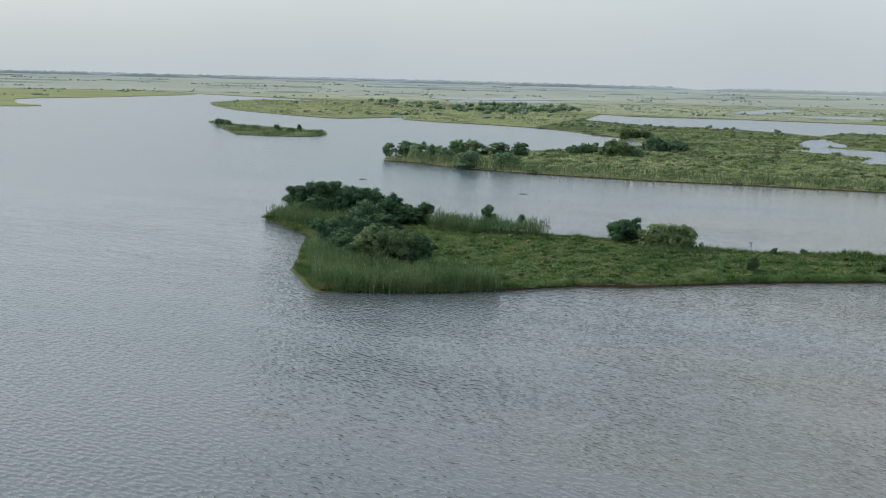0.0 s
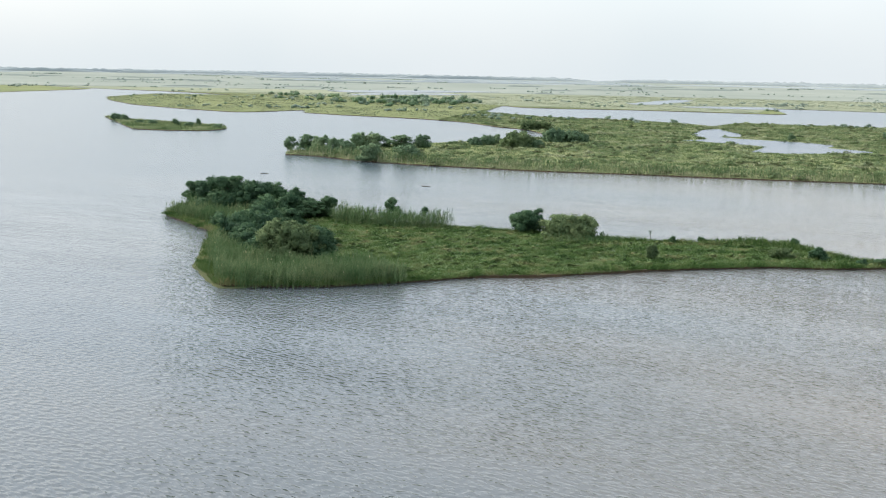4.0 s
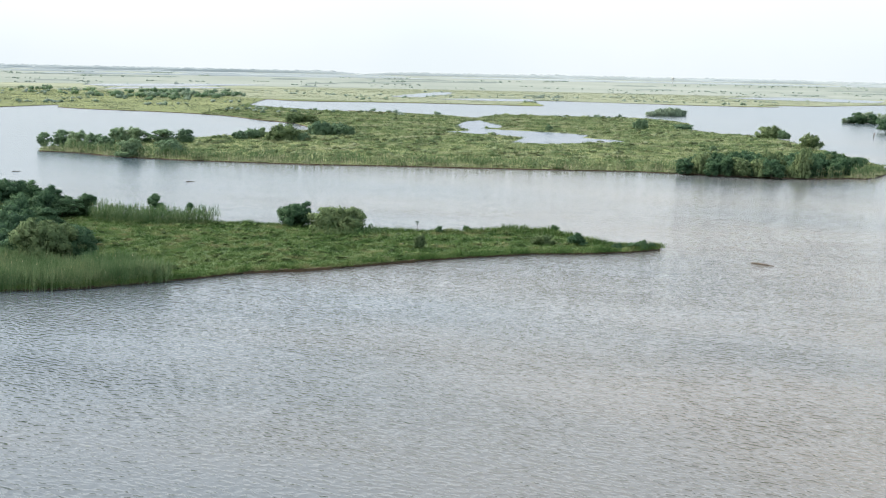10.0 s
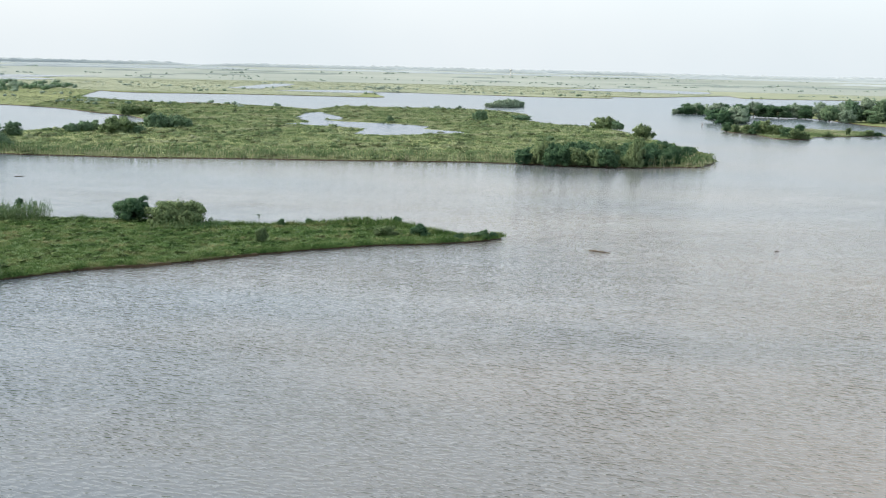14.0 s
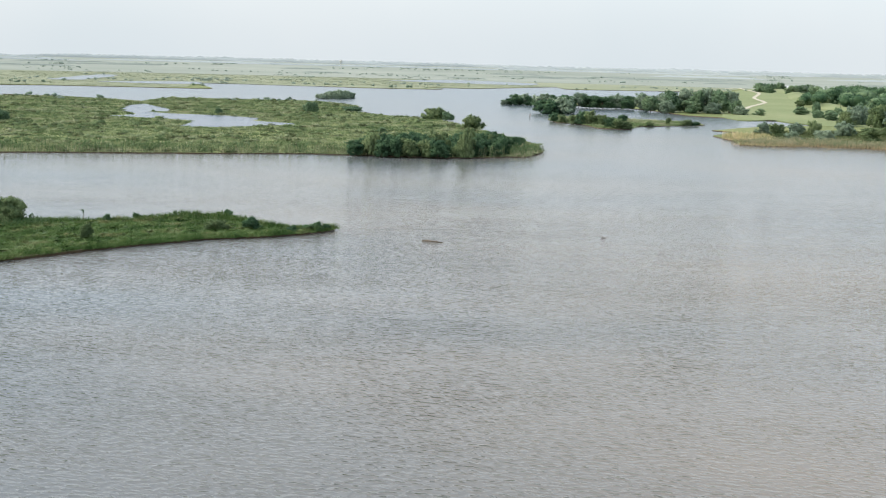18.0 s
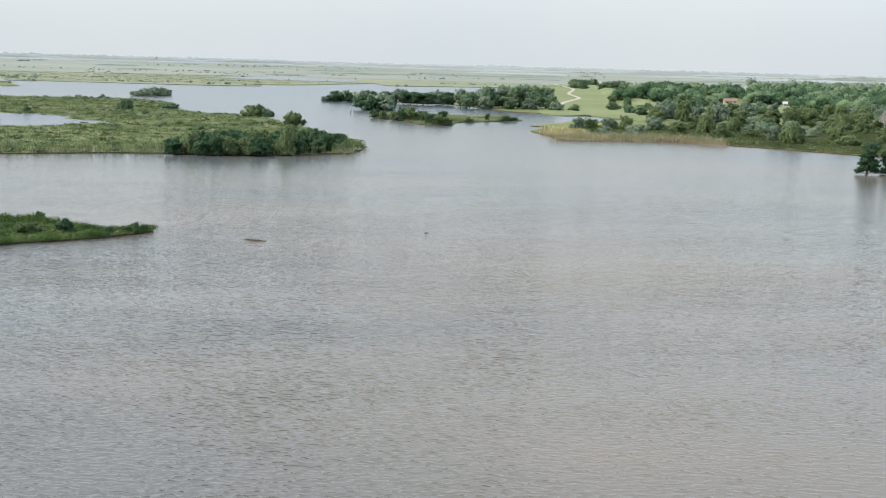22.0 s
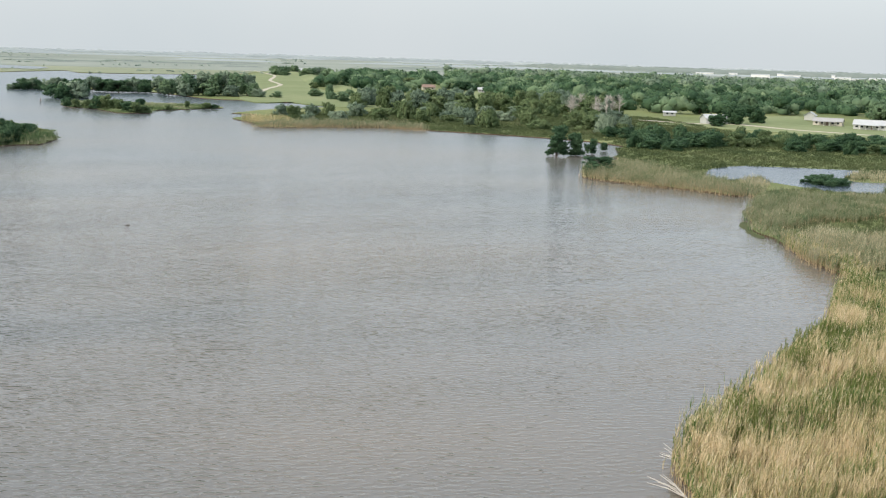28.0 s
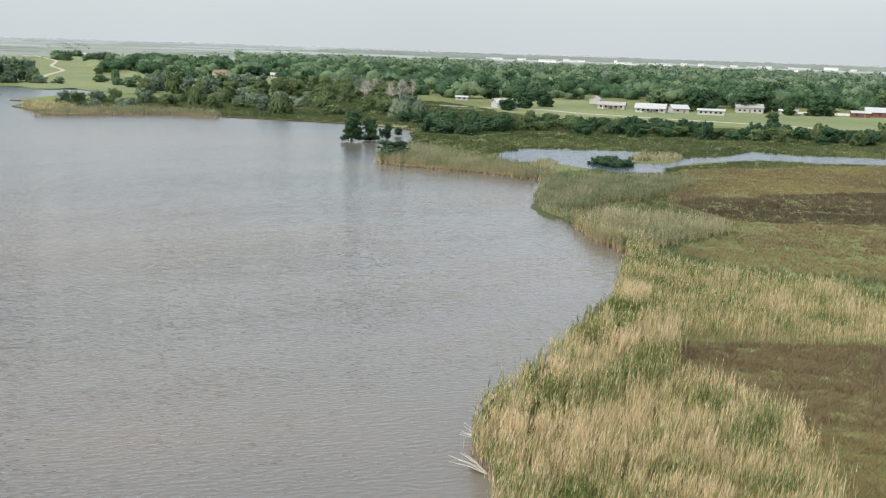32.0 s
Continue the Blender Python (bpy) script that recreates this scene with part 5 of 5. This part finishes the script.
# bleached snags in the wood
def snag(x, y, h, w, seed):
    r, top = random.Random(seed), new("dead_tree")
    top.matrix_basis = pose(x, y, LAND, 0, 0, 0)
    V, T = tube([(0, 0, -0.3), (0.2, 0.1, h * 0.5), (0.1, 0.3, h)], [0.3, 0.22, 0.05])
    me = quick_mesh("trunk", V, T, [DEAD_WOOD], smooth=True)
    new("trunk", me).parent = top
    V, T = [], []
    for k in range(70):
        z = h * r.uniform(0.35, 0.95)
        a = r.uniform(0, 6.28)
        q = w * r.uniform(0.25, 0.55) * (1.2 - z / h)
        s = Vector((0.15, 0.15, z))
        e = s + Vector((math.cos(a) * q, math.sin(a) * q, h * r.uniform(0.08, 0.25)))
        v, t = tube([s, s.lerp(e, 0.5) + Vector((0, 0, 0.3)), e], [0.10, 0.08, 0.03], 4)
        T += [tuple(i + len(V) for i in f) for f in t]
        V += v
    new("branches", quick_mesh("branches", V, T, [DEAD_WOOD], smooth=True)).parent = top
    return tagged(top, "bleached dead tree with bare branches", "dead tree", "dead trees")


for k, (x, y, h, w) in enumerate(DEAD_TREES):
    for j in range(3):
        snag(x * 1.13 + j * 4.5 - 4, y * 1.13 + (j % 2) * 4 - 2, h * (0.8 + 0.06 * j), w * 1.5, k * 7 + j)
# white works on the skyline
for k in range(26):
    r = random.Random(k)
    a, d = radians(-67 - 16 * k / 25 + r.uniform(-0.5, 0.5)), r.uniform(2400, 3600)
    w = r.uniform(8, 20) if k % 3 else r.uniform(30, 70)
    tall = r.uniform(3.5, 8)
    top = new("warehouse")
    top.matrix_basis = pose(-d * math.sin(a), d * math.cos(a), LAND, 0, 0, math.degrees(a))
    part("wall", box_bm(-w / 2, w / 2, -12, 12, -0.2, tall), TRIM, top)
    part("roof", roof_bm(w, 24, tall, tall + 1.2, 0.6, 0.3), TIN, top)
    tagged(top, "long white industrial shed far on the skyline", "warehouse", "white works on the skyline")
tower = new("water_tower")
tower.matrix_basis = pose(1330, 2650, LAND, 0, 0, 0)
for v, t, nm in ((*tube([(0, 0, -0.3), (0, 0, 6), (0, 0, 15)], [1.6, 0.9, 1.0], 10), "shaft"), (*tube([(0, 0, 14.5), (0, 0, 16), (0, 0, 18), (0, 0, 20), (0, 0, 21)], [1.0, 3.0, 3.8, 2.7, 0.2], 16), "tank")):
    new(nm, quick_mesh(nm, v, t, [WHITE_WALL], smooth=True)).parent = tower
tagged(tower, "slim white water tower far on the plain", "water tower")

# ---- floating and standing things in the water ----
def log(x, y, length, radius, turn, label, stubs=3, name="floating_log"):
    r, top = random.Random(int(x * 10)), new(name)
    top.matrix_basis = pose(x, y, radius * 0.15, 0, 0, turn)
    V, T = tube([(-length / 2, 0, 0), (-length * 0.2, 0.12, 0.05), (length * 0.2, -0.06, 0.03), (length / 2, 0.1, -0.02)], [radius, radius * 1.05, radius * 0.8, radius * 0.35], 8)
    new("trunk", quick_mesh("trunk", V, T, [BARK], smooth=True)).parent = top
    for k in range(stubs):
        s = Vector((r.uniform(-0.4, 0.4) * length, 0, 0.05))
        e = s + Vector((r.uniform(-0.5, 0.5), r.uniform(-0.5, 0.5), r.uniform(0.2, 0.6)))
        v, t = tube([s, s.lerp(e, 0.6), e], [radius * 0.3, radius * 0.2, radius * 0.08], 5)
        new("branch_stub", quick_mesh("branch_stub", v, t, [BARK], smooth=True)).parent = top
    return tagged(top, label, "log")


log(107, 176.5, 4.0, 0.17, -55, "dark waterlogged log drifting on open water", 4)
log(-25, 362.5, 2.6, 0.12, 15, "thin dark branch floating in the channel", 1)
log(22, 328.5, 2.6, 0.12, 5, "thin dark branch floating in the channel", 1)
log(139, 168.4, 0.9, 0.08, -20, "short dark stick floating on the bayou", 2)
post = new("channel_post")
post.matrix_basis = pose(393, 546, 0, 0, 0, 30)
v, t = tube([(0, 0, -1.5), (0, 0, 1.0), (0, 0, 2.2)], [0.2, 0.18, 0.16], 10)
new("pile", quick_mesh("pile", v, t, [BARK], smooth=True)).parent = post
part("marker_board", box_bm(-0.55, 0.55, -0.26, -0.2, 1.3, 2.4, 0.02), BROWN_ROOF, post)
tagged(post, "weathered channel marker post standing in water", "post")
for bx, by, n, sd, turn in ((85.4, 35.9, 12, 1, 85), (79.2, 33.4, 8, 2, 81)):
    r, top = random.Random(sd), new("driftwood_branch")
    top.matrix_basis = pose(bx, by, 0.1, 0, 0, turn)
    for k in range(n):
        e = Vector((r.uniform(1.6, 3.2), r.uniform(-0.7, 0.7), r.uniform(0.4, 1.4)))
        v, t = tube([(0, 0, 0), tuple(e * 0.5 + Vector((0, 0, 0.15))), tuple(e)], [0.07, 0.05, 0.02], 5)
        new("branch", quick_mesh("branch", v, t, [DEAD_WOOD], smooth=True)).parent = top
    tagged(top, "bleached dead branches lying at the reed edge", "branch")
MAT = two_tone("floating_weed", (0.045, 0.06, 0.025), (0.07, 0.085, 0.035), (0.10, 0.105, 0.05), 0.3, 2.5, relief=0.8, depth=0.1)
slab("weed_mat", wobbled([(-26.5, 231), (-25.8, 217), (-25.2, 201), (-24.4, 190), (-21.2, 178), (-18.5, 171.5), (-14, 172.5), (-20, 180), (-23, 192), (-24, 202), (-24.5, 218)], 1.2, 0.5, 17.0), 0.05, -0.05, [MAT], "olive floating weed mat along the island bank", "water weed", kind="stuff")
slab("weed_mat", wobbled([(232, 88.6), (226, 85.4), (219.5, 82.6), (217, 80.4), (213, 77.4), (212, 78.6), (217, 83), (224, 87), (231, 90)], 0.9, 0.6, 18.0), 0.05, -0.05, [MAT], "dark floating weed between the reed banks", "water weed", kind="stuff")
for k, ledge in enumerate(([(20, 181.6), (25, 182.0), (30, 182.4), (34, 183.2), (33, 184.6), (26, 184.2), (20, 183.4)], [(38, 185.0), (43, 186.4), (49, 188.2), (48, 189.6), (42, 188.0), (37, 186.6)], [(-38, 255), (-33, 246), (-29, 237.5), (-27, 238.5), (-31, 247), (-36, 257)])):
    slab(f"mud_bank_{k + 1}", wobbled(ledge, 0.8, 0.35, 51.0 + k), 0.42, -0.3, [MUD], "bare brown mud ledge at the island's waterline", "mud bank")
